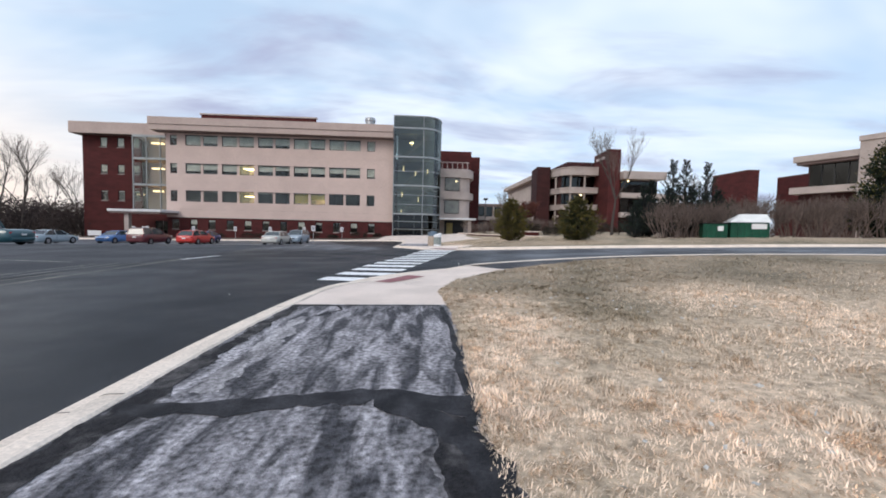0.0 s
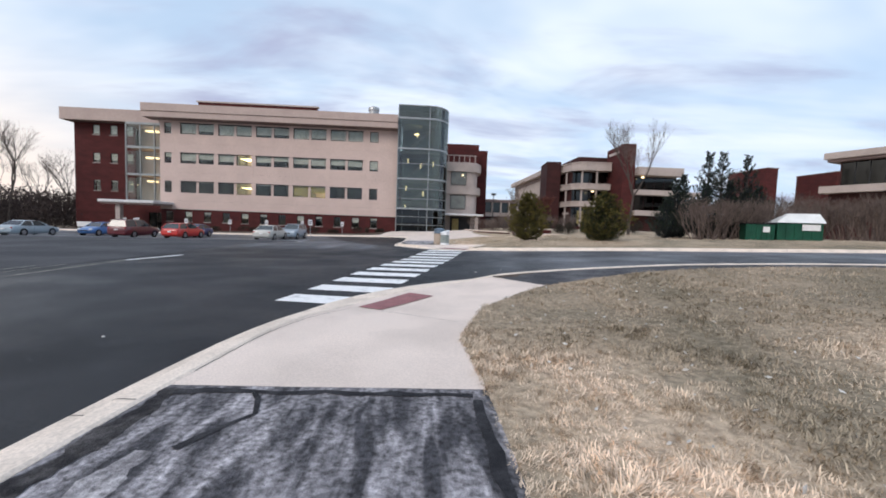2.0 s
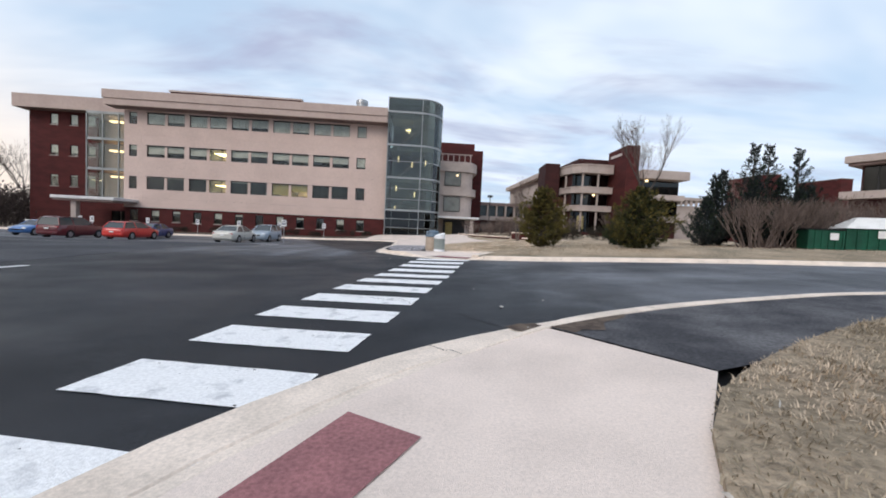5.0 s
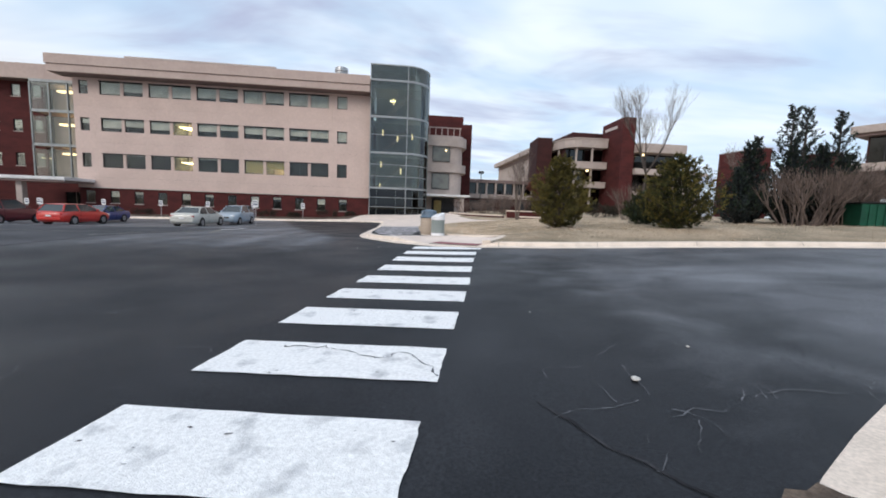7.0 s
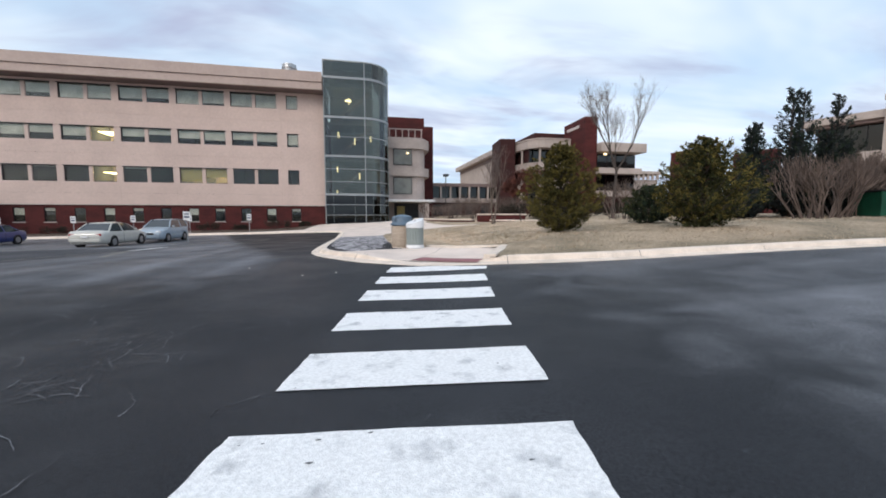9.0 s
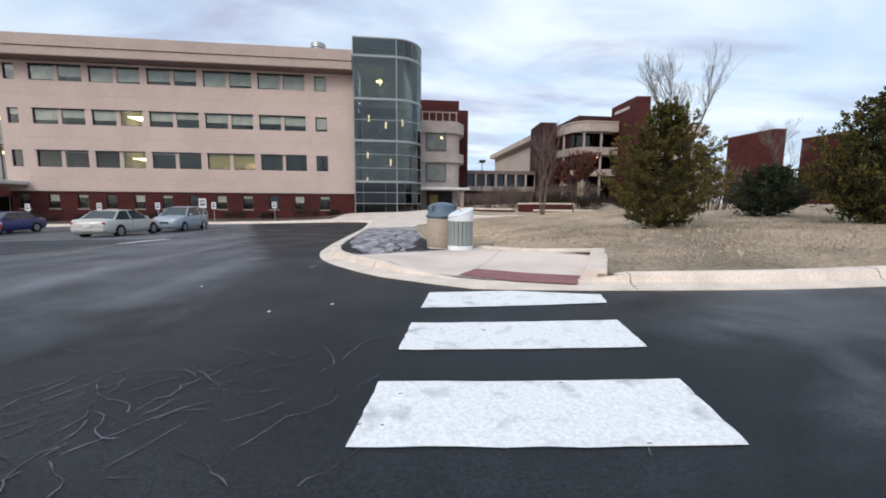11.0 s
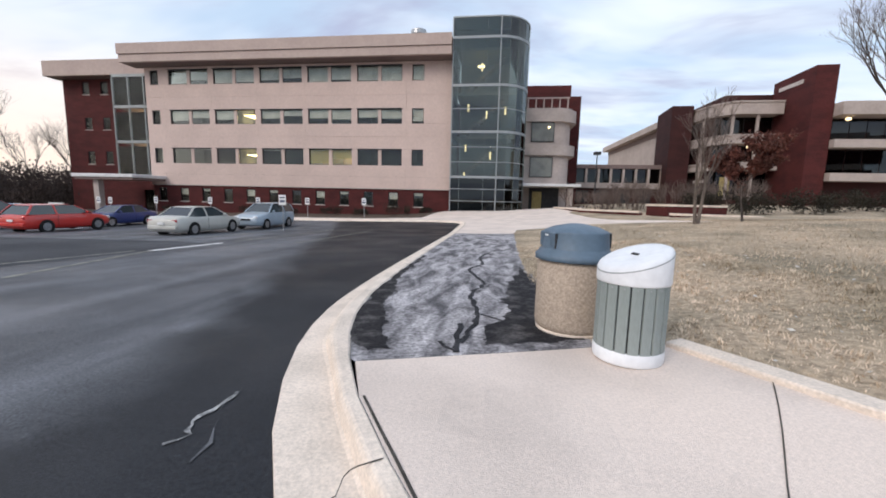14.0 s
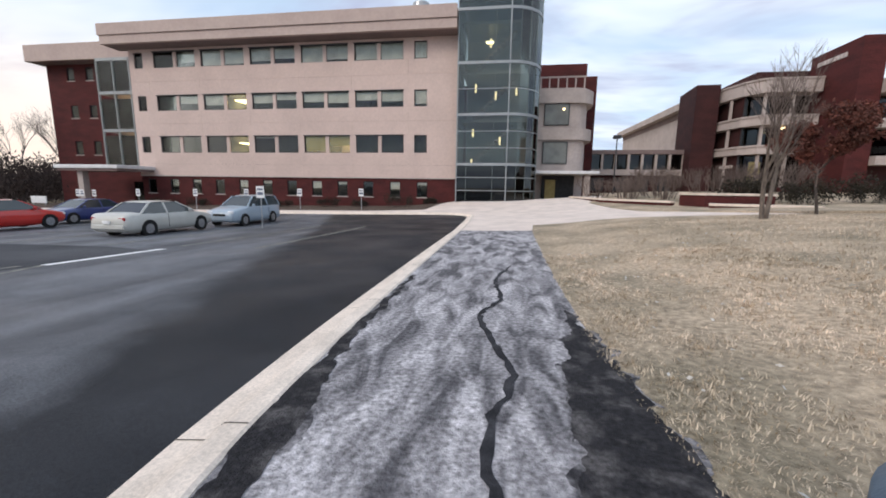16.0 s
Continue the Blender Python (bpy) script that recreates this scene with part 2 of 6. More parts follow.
PAINT = material("road_paint", (0.86, 0.86, 0.86), (0.42, 0.43, 0.45), 4.5, 0.6, 0.5, 110, fine=40, fine_amount=0.12, lo=0.55, hi=0.78)
PAINT_WORN = material("road_paint_worn", (0.10, 0.105, 0.11), (0.50, 0.50, 0.50), 9, 0.75, 0.3, 90)
PAINT_FADED = material("road_paint_faded", (0.34, 0.33, 0.28), (0.17, 0.17, 0.16), 3, 0.8)
LAWN_ZONES = [(0.10, (1.14, 1.10, 1.09)), (0.145, (0.66, 0.65, 0.63)), (0.38, (0.66, 0.64, 0.60)), (0.47, (0.92, 0.90, 0.88))]
TURF = material("dry_turf", (0.53, 0.425, 0.315), (0.28, 0.24, 0.175), 0.45, 0.95, 1.0, 45, fine=14, fine_amount=0.4, bands=LAWN_ZONES)
BLADE = material("dry_grass_blade", (0.73, 0.60, 0.47), (0.40, 0.345, 0.26), 0.5, 0.9, fine=9, fine_amount=0.3, island=0.35, bands=LAWN_ZONES)
SOIL = material("bare_soil", (0.075, 0.056, 0.046), (0.15, 0.115, 0.09), 6, 0.95, 0.8, 60)
STONE = material("pebble", (0.6, 0.58, 0.55), (0.45, 0.43, 0.4), 6, 0.8, 0.4, 40)
BRICK = material("brick_red", (0.086, 0.022, 0.021), (0.060, 0.017, 0.017), 0.5, 0.85, 0.4, 18, fine=5, fine_amount=0.16, stretch=(1, 1, 2.5))
BRICK_DARK = material("brick_brown", (0.056, 0.020, 0.019), (0.040, 0.016, 0.016), 0.4, 0.85, 0.4, 18, fine=5, fine_amount=0.16, stretch=(1, 1, 2.5))
PANEL = material("precast_panel", (0.60, 0.47, 0.42), (0.55, 0.43, 0.385), 0.35, 0.8, 0.2, 30, fine=4, fine_amount=0.05)
FASCIA = material("fascia_metal", (0.47, 0.37, 0.33), (0.43, 0.335, 0.30), 0.4, 0.6, fine=3, fine_amount=0.05)
# darker fascia tone; under eaves it carries their shade in the colour
FASCIA_DARK_SHADE = material("fascia_shadow_band", (0.22, 0.165, 0.155), (0.19, 0.14, 0.13), 0.5, 0.7)
BALCONY = material("cream_render", (0.47, 0.40, 0.37), (0.40, 0.34, 0.31), 0.5, 0.85, fine=4, fine_amount=0.08)
WHITE_METAL = material("white_coated_metal", (0.68, 0.67, 0.67), (0.6, 0.59, 0.6), 2, 0.5, fine=10, fine_amount=0.05)
FRAME_GREY = material("window_frame_grey", (0.34, 0.36, 0.37), (0.29, 0.31, 0.32), 2, 0.45, metal=0.3, fine_amount=0.05)
FRAME_DARK = material("window_frame_dark", (0.03, 0.032, 0.035), (0.045, 0.045, 0.05), 3, 0.5)
SPANDREL = material("spandrel_glass", (0.15, 0.175, 0.172), (0.115, 0.14, 0.14), 0.7, 0.15, fine_amount=0.05)
ROOM = material("room_wall", (0.20, 0.20, 0.19), (0.14, 0.14, 0.14), 0.6, 0.9)
LANDING = material("landing_plaster", (0.30, 0.30, 0.275), (0.22, 0.22, 0.20), 0.5, 0.9)
DIM_WINDOW = material("dim_window", (0.20, 0.20, 0.175), (0.14, 0.14, 0.125), 0.8, 0.12, spec=0.5, fine_amount=0.05)
BLIND = material("roller_blind", (0.72, 0.70, 0.65), (0.55, 0.54, 0.50), 0.9, 0.9, fine=6, fine_amount=0.06)
# yellow curtain; on one door and one room its ochre stands for lamplight
CURTAIN_AND_LIT = material("yellow_curtain_and_lit_ochre", (0.50, 0.42, 0.20), (0.42, 0.34, 0.15), 2, 0.9)
GLASS = glass("window_glass", (0.84, 0.86, 0.84), 0.885)
GLASS_TOWER = glass("curtain_glass", (0.62, 0.66, 0.63), 0.82)
GLASS_DARK = glass("dark_glass", (0.12, 0.14, 0.15), 0.86)
LAMP_WARM = glowing("warm_lamp", (1.0, 0.76, 0.42), 3.0)
LAMP_SOFT = glowing("soft_ceiling_lamp", (1.0, 0.80, 0.42), 7.0)
SIGN_WHITE = material("sign_white", (0.78, 0.78, 0.78), (0.7, 0.7, 0.7), 4, 0.5, fine_amount=0.04)
SIGN_BAR = material("sign_bar", (0.12, 0.14, 0.2), (0.1, 0.12, 0.17), 4, 0.5)
SIGN_LETTER = material("sign_letter", (0.62, 0.55, 0.52), (0.5, 0.45, 0.43), 4, 0.5)
GALV = material("galvanised_steel", (0.42, 0.43, 0.44), (0.33, 0.34, 0.35), 6, 0.45, metal=0.7)
BARK = material("bark_grey", (0.20, 0.165, 0.14), (0.11, 0.09, 0.078), 5, 0.95, 0.8, 30, stretch=(3, 3, 0.6))
BARK_DARK = material("bark_dark", (0.085, 0.07, 0.062), (0.05, 0.042, 0.04), 5, 0.95, 0.8, 30, stretch=(3, 3, 0.6))
TWIG = material("twig", (0.165, 0.13, 0.115), (0.11, 0.088, 0.08), 1.5, 0.95, island=0.3)
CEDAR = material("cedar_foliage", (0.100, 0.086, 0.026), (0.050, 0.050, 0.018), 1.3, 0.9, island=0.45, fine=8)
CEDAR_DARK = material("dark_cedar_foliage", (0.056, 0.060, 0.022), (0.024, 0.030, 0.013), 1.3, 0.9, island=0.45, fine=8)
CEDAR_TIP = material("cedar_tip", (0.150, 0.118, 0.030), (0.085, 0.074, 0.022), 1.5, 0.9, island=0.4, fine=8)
JUNIPER = material("juniper_foliage", (0.026, 0.034, 0.036), (0.013, 0.018, 0.019), 0.9, 0.9, island=0.45, fine=6)
SPRUCE = material("spruce_foliage", (0.026, 0.040, 0.024), (0.015, 0.024, 0.016), 0.9, 0.9, island=0.45, fine=6)
SHRUB = material("shrub_twigs", (0.155, 0.118, 0.102), (0.09, 0.068, 0.06), 0.8, 0.95, island=0.35)
SHRUB_RED = material("russet_leaves", (0.145, 0.052, 0.04), (0.09, 0.04, 0.032), 1.2, 0.9, island=0.4)
HEDGE = material("evergreen_hedge", (0.04, 0.034, 0.024), (0.022, 0.021, 0.016), 1.2, 0.9, island=0.4)
WOODS = material("far_woods", (0.078, 0.060, 0.055), (0.040, 0.032, 0.031), 0.12, 0.95, island=0.4)
AGGREGATE = material("exposed_aggregate", (0.50, 0.41, 0.33), (0.37, 0.30, 0.24), 40, 0.9, 0.6, 75, fine=110, fine_amount=0.25)
DOME_BLUE = material("blue_grey_plastic", (0.105, 0.155, 0.21), (0.09, 0.135, 0.185), 3, 0.45, 0.15, 120, fine=20, fine_amount=0.08, spec=0.45)
SLAT = material("grey_green_slat", (0.29, 0.325, 0.315), (0.25, 0.285, 0.275), 2.2, 0.6, 0.25, 60, fine=30, fine_amount=0.1, stretch=(4, 4, 0.5))
BIN_WHITE = material("white_plastic", (0.80, 0.81, 0.83), (0.72, 0.73, 0.75), 2.5, 0.42, 0.08, 60, fine=18, fine_amount=0.05)
BLACK = material("black_plastic", (0.012, 0.012, 0.013), (0.02, 0.02, 0.02), 3, 0.6)
RUBBER = material("tyre_rubber", (0.02, 0.02, 0.021), (0.03, 0.03, 0.03), 8, 0.85)
RIM = material("alloy_rim", (0.42, 0.43, 0.45), (0.3, 0.3, 0.32), 8, 0.35, metal=0.8)
CAR_GLASS = material("car_window", (0.035, 0.045, 0.05), (0.03, 0.04, 0.045), 1, 0.05, spec=0.9, fine_amount=0.02)
TAIL = material("tail_lens", (0.30, 0.02, 0.025), (0.25, 0.015, 0.02), 4, 0.25)
HEAD = material("head_lens", (0.72, 0.74, 0.76), (0.6, 0.62, 0.65), 4, 0.15)
GREEN_STEEL = material("green_painted_steel", (0.012, 0.085, 0.050), (0.010, 0.062, 0.038), 2, 0.5, fine=12, fine_amount=0.15)
TARP = material("white_tarp_roof", (0.78, 0.78, 0.76), (0.68, 0.68, 0.66), 2, 0.7)


def car_paint(name, colour):
    return material(name, colour, tuple(c * 0.92 for c in colour), 1.5, 0.28, fine=6, fine_amount=0.04, coat=0.6, spec=0.5)


# ---- building blocks ----


def smooth(a, b, v):
    t = min(1.0, max(0.0, (v - a) / (b - a)))
    return t * t * (3 - 2 * t)


def zg(x, y):
    """Height of the paved ground: the lot falls to the west and towards the building, the road climbs to the east."""
    fall = -0.60 * min(1.0, max(0.0, (y - 27.0) / 20.0))
    fall += 0.55 * smooth(56, 68, y) * smooth(-12, -3, x)
    east = 0.7 * math.log1p(math.exp((x - 0.8) / 0.7)) if x < 20 else x - 0.8
    rise = (0.042 + 0.043 * smooth(24, 46, y)) * east
    fall -= 0.045 * math.exp(-((y - 20.8) / 2.0) ** 2) * smooth(-9, -5, x) * smooth(12, 6, x)      # shallow valley across the road
    return fall + 1.35 * math.tanh(rise / 1.35) + (0.011 + 0.005 * smooth(17, 45, y)) * min(0.0, max(x, -40.0))


def finish(bm, name, mat, smooth_faces=False):
    me = bpy.data.meshes.new(name)
    bm.to_mesh(me)
    bm.free()
    for m in (mat if isinstance(mat, (list, tuple)) else [mat]):
        me.materials.append(m)
    if smooth_faces:
        me.polygons.foreach_set("use_smooth", [True] * len(me.polygons))
    return me


def part(name, bm, mat, parent, label="", smooth_faces=False, at=None):
    ob = new(name, finish(bm, name, mat, smooth_faces))
    ob.parent = parent
    if at is not None:
        ob.matrix_basis = at
    return tagged(ob, label)


def structure(name, bm, mat, label="", category="", smooth_faces=False):
    return tagged(new(name, finish(bm, name, mat, smooth_faces)), label, category, "", "structure")


def thing(name, m, label, category, group="", kind=""):
    ob = new(name)
    ob.empty_display_size = 0.2
    ob.matrix_basis = m
    return tagged(ob, label, category, group, kind)


def box(bm, x0, y0, z0, x1, y1, z1, bevel=0.0):
    vs = [bm.verts.new((x, y, z)) for z in (z0, z1) for y in (y0, y1) for x in (x0, x1)]
    fs = [bm.faces.new([vs[i] for i in q]) for q in ((0, 2, 3, 1), (4, 5, 7, 6), (0, 1, 5, 4), (2, 6, 7, 3), (0, 4, 6, 2), (1, 3, 7, 5))]
    if bevel:
        es = list({e for f in fs for e in f.edges})
        bmesh.ops.bevel(bm, geom=es, offset=bevel, segments=1, affect="EDGES")
    return bm


def boxes(*args, bevel=0.0):
    bm = bmesh.new()
    for a in args:
        box(bm, *a, bevel=bevel)
    return bm


def lathe(profile, steps=32, slant=None):
    """Turned body from (radius, z) rings; slant(x, y, z) may move the ring's height."""
    bm = bmesh.new()
    rings = []
    for r, z in profile:
        ring = []
        for i in range(steps):
            a = 2 * math.pi * i / steps
            x, y = r * math.cos(a), r * math.sin(a)
            ring.append(bm.verts.new((x, y, slant(x, y, z) if slant else z)))
        rings.append(ring)
    for lo, hi in zip(rings, rings[1:]):
        for i in range(steps):
            j = (i + 1) % steps
            bm.faces.new((lo[i], lo[j], hi[j], hi[i]))
    if profile[0][0] > 0:
        bm.faces.new(rings[0][::-1])
    bm.faces.new(rings[-1])
    return bm


def prism(outline, z0, z1):
    bm = bmesh.new()
    lo = [bm.verts.new((x, y, z0)) for x, y in outline]
    hi = [bm.verts.new((x, y, z1)) for x, y in outline]
    n = len(outline)
    for i in range(n):
        bm.faces.new((lo[i], lo[(i + 1) % n], hi[(i + 1) % n], hi[i]))
    bm.faces.new(lo[::-1])
    bm.faces.new(hi)
    bmesh.ops.recalc_face_normals(bm, faces=bm.faces)
    return bm


def sheet(outline, offset, step=2.0, skirt=0.0, height=zg):
    """A paved area: the outline filled, cut into cells and laid on the ground."""
    bm = bmesh.new()
    bm.faces.new([bm.verts.new((x, y, 0)) for x, y in outline])
    for axis, vals in ((0, [p[0] for p in outline]), (1, [p[1] for p in outline])):
        v = math.floor(min(vals) / step) * step + step
        while v < max(vals):
            co, no = [0, 0, 0], [0, 0, 0]
            co[axis], no[axis] = v, 1
            bmesh.ops.bisect_plane(bm, geom=bm.verts[:] + bm.edges[:] + bm.faces[:], plane_co=co, plane_no=no)
            v += step
    bmesh.ops.triangulate(bm, faces=bm.faces)
    bmesh.ops.recalc_face_normals(bm, faces=bm.faces)
    if sum(f.normal.z for f in bm.faces) < 0:
        bmesh.ops.reverse_faces(bm, faces=bm.faces)
    if skirt:
        rim = [e for e in bm.edges if e.is_boundary]
        made = bmesh.ops.extrude_edge_only(bm, edges=rim)["geom"]
        low = {v for v in made if isinstance(v, bmesh.types.BMVert)}
    else:
        low = set()
    for v in bm.verts:
        v.co.z = height(v.co.x, v.co.y) + (offset(v.co.x, v.co.y) if callable(offset) else offset) - (skirt if v in low else 0)
    return bm


def dense(points, step=0.5):
    """A smooth line through plan points (Catmull-Rom)."""
    out = []
    ps = [points[0]] + list(points) + [points[-1]]
    for p0, p1, p2, p3 in zip(ps, ps[1:], ps[2:], ps[3:]):
        n = max(1, int(math.dist(p1, p2) / step))
        for i in range(n):
            t = i / n
            out.append(tuple(0.5 * (2 * b + (c - a) * t + (2 * a - 5 * b + 4 * c - d) * t * t + (3 * b - a - 3 * c + d) * t ** 3)
                             for a, b, c, d in zip(p0, p1, p2, p3)))
    out.append(tuple(points[-1]))
    return out


def normals(line):
    out = []
    for i in range(len(line)):
        a, b = line[max(0, i - 1)], line[min(len(line) - 1, i + 1)]
        d = math.dist(a, b) or 1
        out.append(((b[1] - a[1]) / d, -(b[0] - a[0]) / d))
    return out


def offset_line(line, d):
    """The line moved d to its right-hand side."""
    return [(x + nx * d, y + ny * d) for (x, y), (nx, ny) in zip(line, normals(line))]


def sweep(line, profile, lower=None, pan=None):
    """Drag a (right offset, height) profile along a plan line; lower(x, y) scales the height, pan(x, y) widens the gutter."""
    bm = bmesh.new()
    prev = None
    for (x, y), (nx, ny) in zip(line, normals(line)):
        s = lower(x, y) if lower else 1.0
        row = []
        for d, h in profile:
            d += pan(x, y) * (0.5 - d) / 0.29 if pan and 0.2 < d < 0.5 else 0.0
            px, py = x + nx * d, y + ny * d
            row.append(bm.verts.new((px, py, zg(px, py) + (h * s if h > 0.03 else h))))
        if prev:
            for i in range(len(row) - 1):
                bm.faces.new((prev[i], prev[i + 1], row[i + 1], row[i]))
        prev = row
    bmesh.ops.recalc_face_normals(bm, faces=bm.faces)
    if sum(f.normal.z for f in bm.faces) < 0:
        bmesh.ops.reverse_faces(bm, faces=bm.faces)
    return bm


def ribbon(line, widths, lift):
    bm = bmesh.new()
    prev = None
    for (x, y), (nx, ny), w in zip(line, normals(line), widths):
        row = [bm.verts.new((x + nx * d, y + ny * d, lift(x + nx * d, y + ny * d))) for d in (-w / 2, w / 2)]
        if prev:
            bm.faces.new((prev[0], prev[1], row[1], row[0]))
        prev = row
    return bm

# ---- ground ----
LAWN_MOUND = 0.2


def ramp_near(x, y):
    u, v = 0.62 * (x + 0.2) + 0.78 * (y - 12.0), 0.78 * (x + 0.2) - 0.62 * (y - 12.0)
    return 1 - 0.85 * math.exp(-((u / 2.3) ** 2 + (v / 2.6) ** 2) ** 2)


def ramp_far(x, y):
    u, v = 0.86 * (x - 1.7) - 0.5 * (y - 25.5), 0.5 * (x - 1.7) + 0.86 * (y - 25.5)
    return 1 - 0.85 * smooth(1.25, 0.95, u) * smooth(-2.3, -1.3, u) * smooth(2.2, 1.0, abs(v))


def lawn_near_lift(x, y):
    return 0.125 + 0.10 * smooth(1.5, 7, x)


def lawn_far_lift(x, y):
    return 0.125 + LAWN_MOUND * smooth(2, 6, x) * smooth(24.0, 27.5, y) * (1 - 0.8 * smooth(46, 52, y))


KERB_NEAR = dense([(-2.2, -12), (-2.2, 0), (-2.22, 4), (-2.22, 6), (-2.09, 8.06), (-1.92, 9.3), (-1.6, 10.3), (-1.05, 11.6), (0.05, 13.0),
                   (1.5, 14.1), (3.5, 15.1), (5.8, 15.8), (8.5, 16.3), (13, 16.1), (17, 14.8), (24, 11), (34, 4)])
KERB_FAR = dense([(60, 19.5), (30, 21.0), (22, 21.8), (16, 22.4), (12.5, 23.1), (8, 23.7), (5, 23.95), (2.9, 24.4), (1.0, 24.94), (0.54, 25.3),
                  (-0.19, 25.94), (-0.97, 27.07), (-1.53, 28.4), (-1.84, 29.8), (-1.97, 31.5), (-2.06, 34), (-2.18, 40), (-2.3, 48),
                  (-2.4, 54), (-2.7, 56.6), (-4.5, 57.6), (-10, 57.7), (-40, 57.7), (-70, 57.7)])
PROFILE = [(-0.01, -0.02), (0.0, 0.014), (0.21, 0.022), (0.25, 0.034), (0.285, 0.115), (0.315, 0.138), (0.35, 0.145), (0.47, 0.145), (0.495, 0.13), (0.51, 0.05)]
BACK_NEAR, BACK_FAR = offset_line(KERB_NEAR, 0.50), offset_line(KERB_FAR, 0.50)
GRASS_NEAR = dense([(0.72, -12), (0.72, 3), (0.76, 5.4), (0.73, 7.48), (0.66, 8.6), (0.85, 9.3), (1.1, 10.15), (1.7, 11.0), (2.5, 12.0), (4.4, 13.1),
                    (7, 14.0), (10, 14.2), (14, 13.4), (20, 10), (30, 3)])


def between(line, test):
    return [p for p in line if test(*p)]


def build_ground():
    # one sheet to the horizon
    bm = bmesh.new()
    xs = [-1500, -600, -300, -150] + list(range(-90, 101, 10)) + [150, 300, 600, 1500]
    ys = [-1500, -600, -300, -100, -60] + list(range(-40, 131, 10)) + [200, 400, 800, 1500]
    rows = [[bm.verts.new((x, y, zg(x, y) - 0.4)) for x in xs] for y in ys]
    for a, b in zip(rows, rows[1:]):
        for i in range(len(xs) - 1):
            bm.faces.new((a[i], a[i + 1], b[i + 1], b[i]))
    structure("ground", bm, TURF, "dry winter ground reaching to the horizon", "ground")
    lot = [(-56, -40), (60, -40), (60, 30), (20, 30), (0, 40), (0, 59), (-56, 59)]
    structure("road", sheet(lot, 0.0, 1.0), ASPHALT, "freshly sealed dark asphalt lot and road", "road")
    structure("road", sheet([(-9.7, 6), (-9.55, 17), (-10.1, 26), (-9.95, 38), (-12, 38.6), (-45, 39), (-45, 6)], 0.006, 1.0), ASPHALT_OLD, "older greyer asphalt of the parking rows", "road")
    # kerbs
    structure("kerb", sweep(KERB_NEAR, PROFILE, ramp_near, lambda x, y: 0.16 * smooth(9.5, 11.5, y) * smooth(2.1, 1.5, x)), CONCRETE_OLD, "pale concrete kerb with gutter along the path", "kerb")
    structure("kerb", sweep(KERB_FAR, PROFILE, ramp_far, lambda x, y: 0.14 * smooth(28.6, 27.4, y) * smooth(5.5, 3.5, x)), CONCRETE_OLD, "pale concrete kerb round the corner island", "kerb")
    for line, lower, spots in ((KERB_NEAR, ramp_near, range(20, 78, 6)), (KERB_FAR, ramp_far, range(60, 170, 6))):
        edge = normals(line)
        for k in spots:
            if k >= len(line):
                break
            (x, y), (nx, ny) = line[k], edge[k]
            bm, low = bmesh.new(), lower(x, y)
            rows = []
            for d, h in PROFILE[1:-2]:
                px, py = x + nx * d, y + ny * d
                rows.append([bm.verts.new((px + ny * e, py - nx * e, zg(px, py) + (h * low if h > 0.03 else h) + 0.003)) for e in (-0.005, 0.005)])
            for a, b in zip(rows, rows[1:]):
                bm.faces.new((a[0], a[1], b[1], b[0]))
            structure("joint", bm, JOINT, "dark joint across the kerb", "joint")
    # near side: worn asphalt path, concrete apron, side path
    left = between(BACK_NEAR, lambda x, y: y < 7.25 and x < 0)
    right = between(GRASS_NEAR, lambda x, y: y < 7.2 and x < 2)
    structure("pavement", sheet(left + [(-1.66, 7.33), (0.73, 7.26)] + right[::-1], 0.128, 1.0), PATH_ASPHALT,
              "worn grey asphalt footpath with bleached streaks", "pavement")
    kb = between(BACK_NEAR, lambda x, y: y > 7.4 and x < 1.62)
    gr = between(GRASS_NEAR, lambda x, y: y > 7.35 and x < 2.5 and y < 12.0)
    structure("pavement", sheet([(-1.66, 7.335)] + kb + [(1.80, 13.80), (2.04, 13.47), (2.75, 12.35)] + gr[::-1] + [(0.73, 7.265)],
                                lambda x, y: 0.010 + 0.118 * ramp_near(x, y), 0.25), CONCRETE, "pale concrete apron ramping down to the crosswalk", "pavement")
    kb2 = between(BACK_NEAR, lambda x, y: x > 1.85)
    gr2 = between(GRASS_NEAR, lambda x, y: x > 2.95)
    structure("pavement", sheet(kb2 + gr2[::-1] + [(2.77, 12.37), (2.06, 13.48), (1.82, 13.81)], 0.118, 1.0), PATH_DARK, "worn asphalt side path along the bend", "pavement")
    structure("lawn_near", sheet(GRASS_NEAR + [(60, 3), (60, -40), (0.72, -40)], lawn_near_lift, 1.5, 0.1), TURF, "straw-coloured dormant lawn", "lawn")
    # far side: concrete corner, path, plaza, lawn
    kb = between(BACK_FAR, lambda x, y: x < 2.55 and y < 27.7)
    structure("pavement", sheet([(2.62, 24.97)] + kb + [(-0.76, 27.86), (1.2, 28.48), (1.8, 28.62), (2.5, 27.5), (3.72, 26.84)],
                                lambda x, y: 0.012 + 0.118 * ramp_far(x, y), 0.25), CONCRETE, "pale concrete corner slab with a dropped edge", "pavement")
    kb = between(BACK_FAR, lambda x, y: y > 27.9 and y < 45.4 and x < 0)
    edge = dense([(1.2, 28.49), (1.08, 30), (0.98, 31), (0.92, 32), (0.95, 35), (1.1, 40), (1.3, 45.4)])
    structure("pavement", sheet([(-0.77, 27.87)] + kb + [(-1.7, 45.4)] + edge[::-1], 0.128, 1.0), PATH_PALE,
              "worn grey asphalt footpath with a sealed crack", "pavement")
    kb = between(BACK_FAR, lambda x, y: y > 45.5 and x < 0 and x > -54)
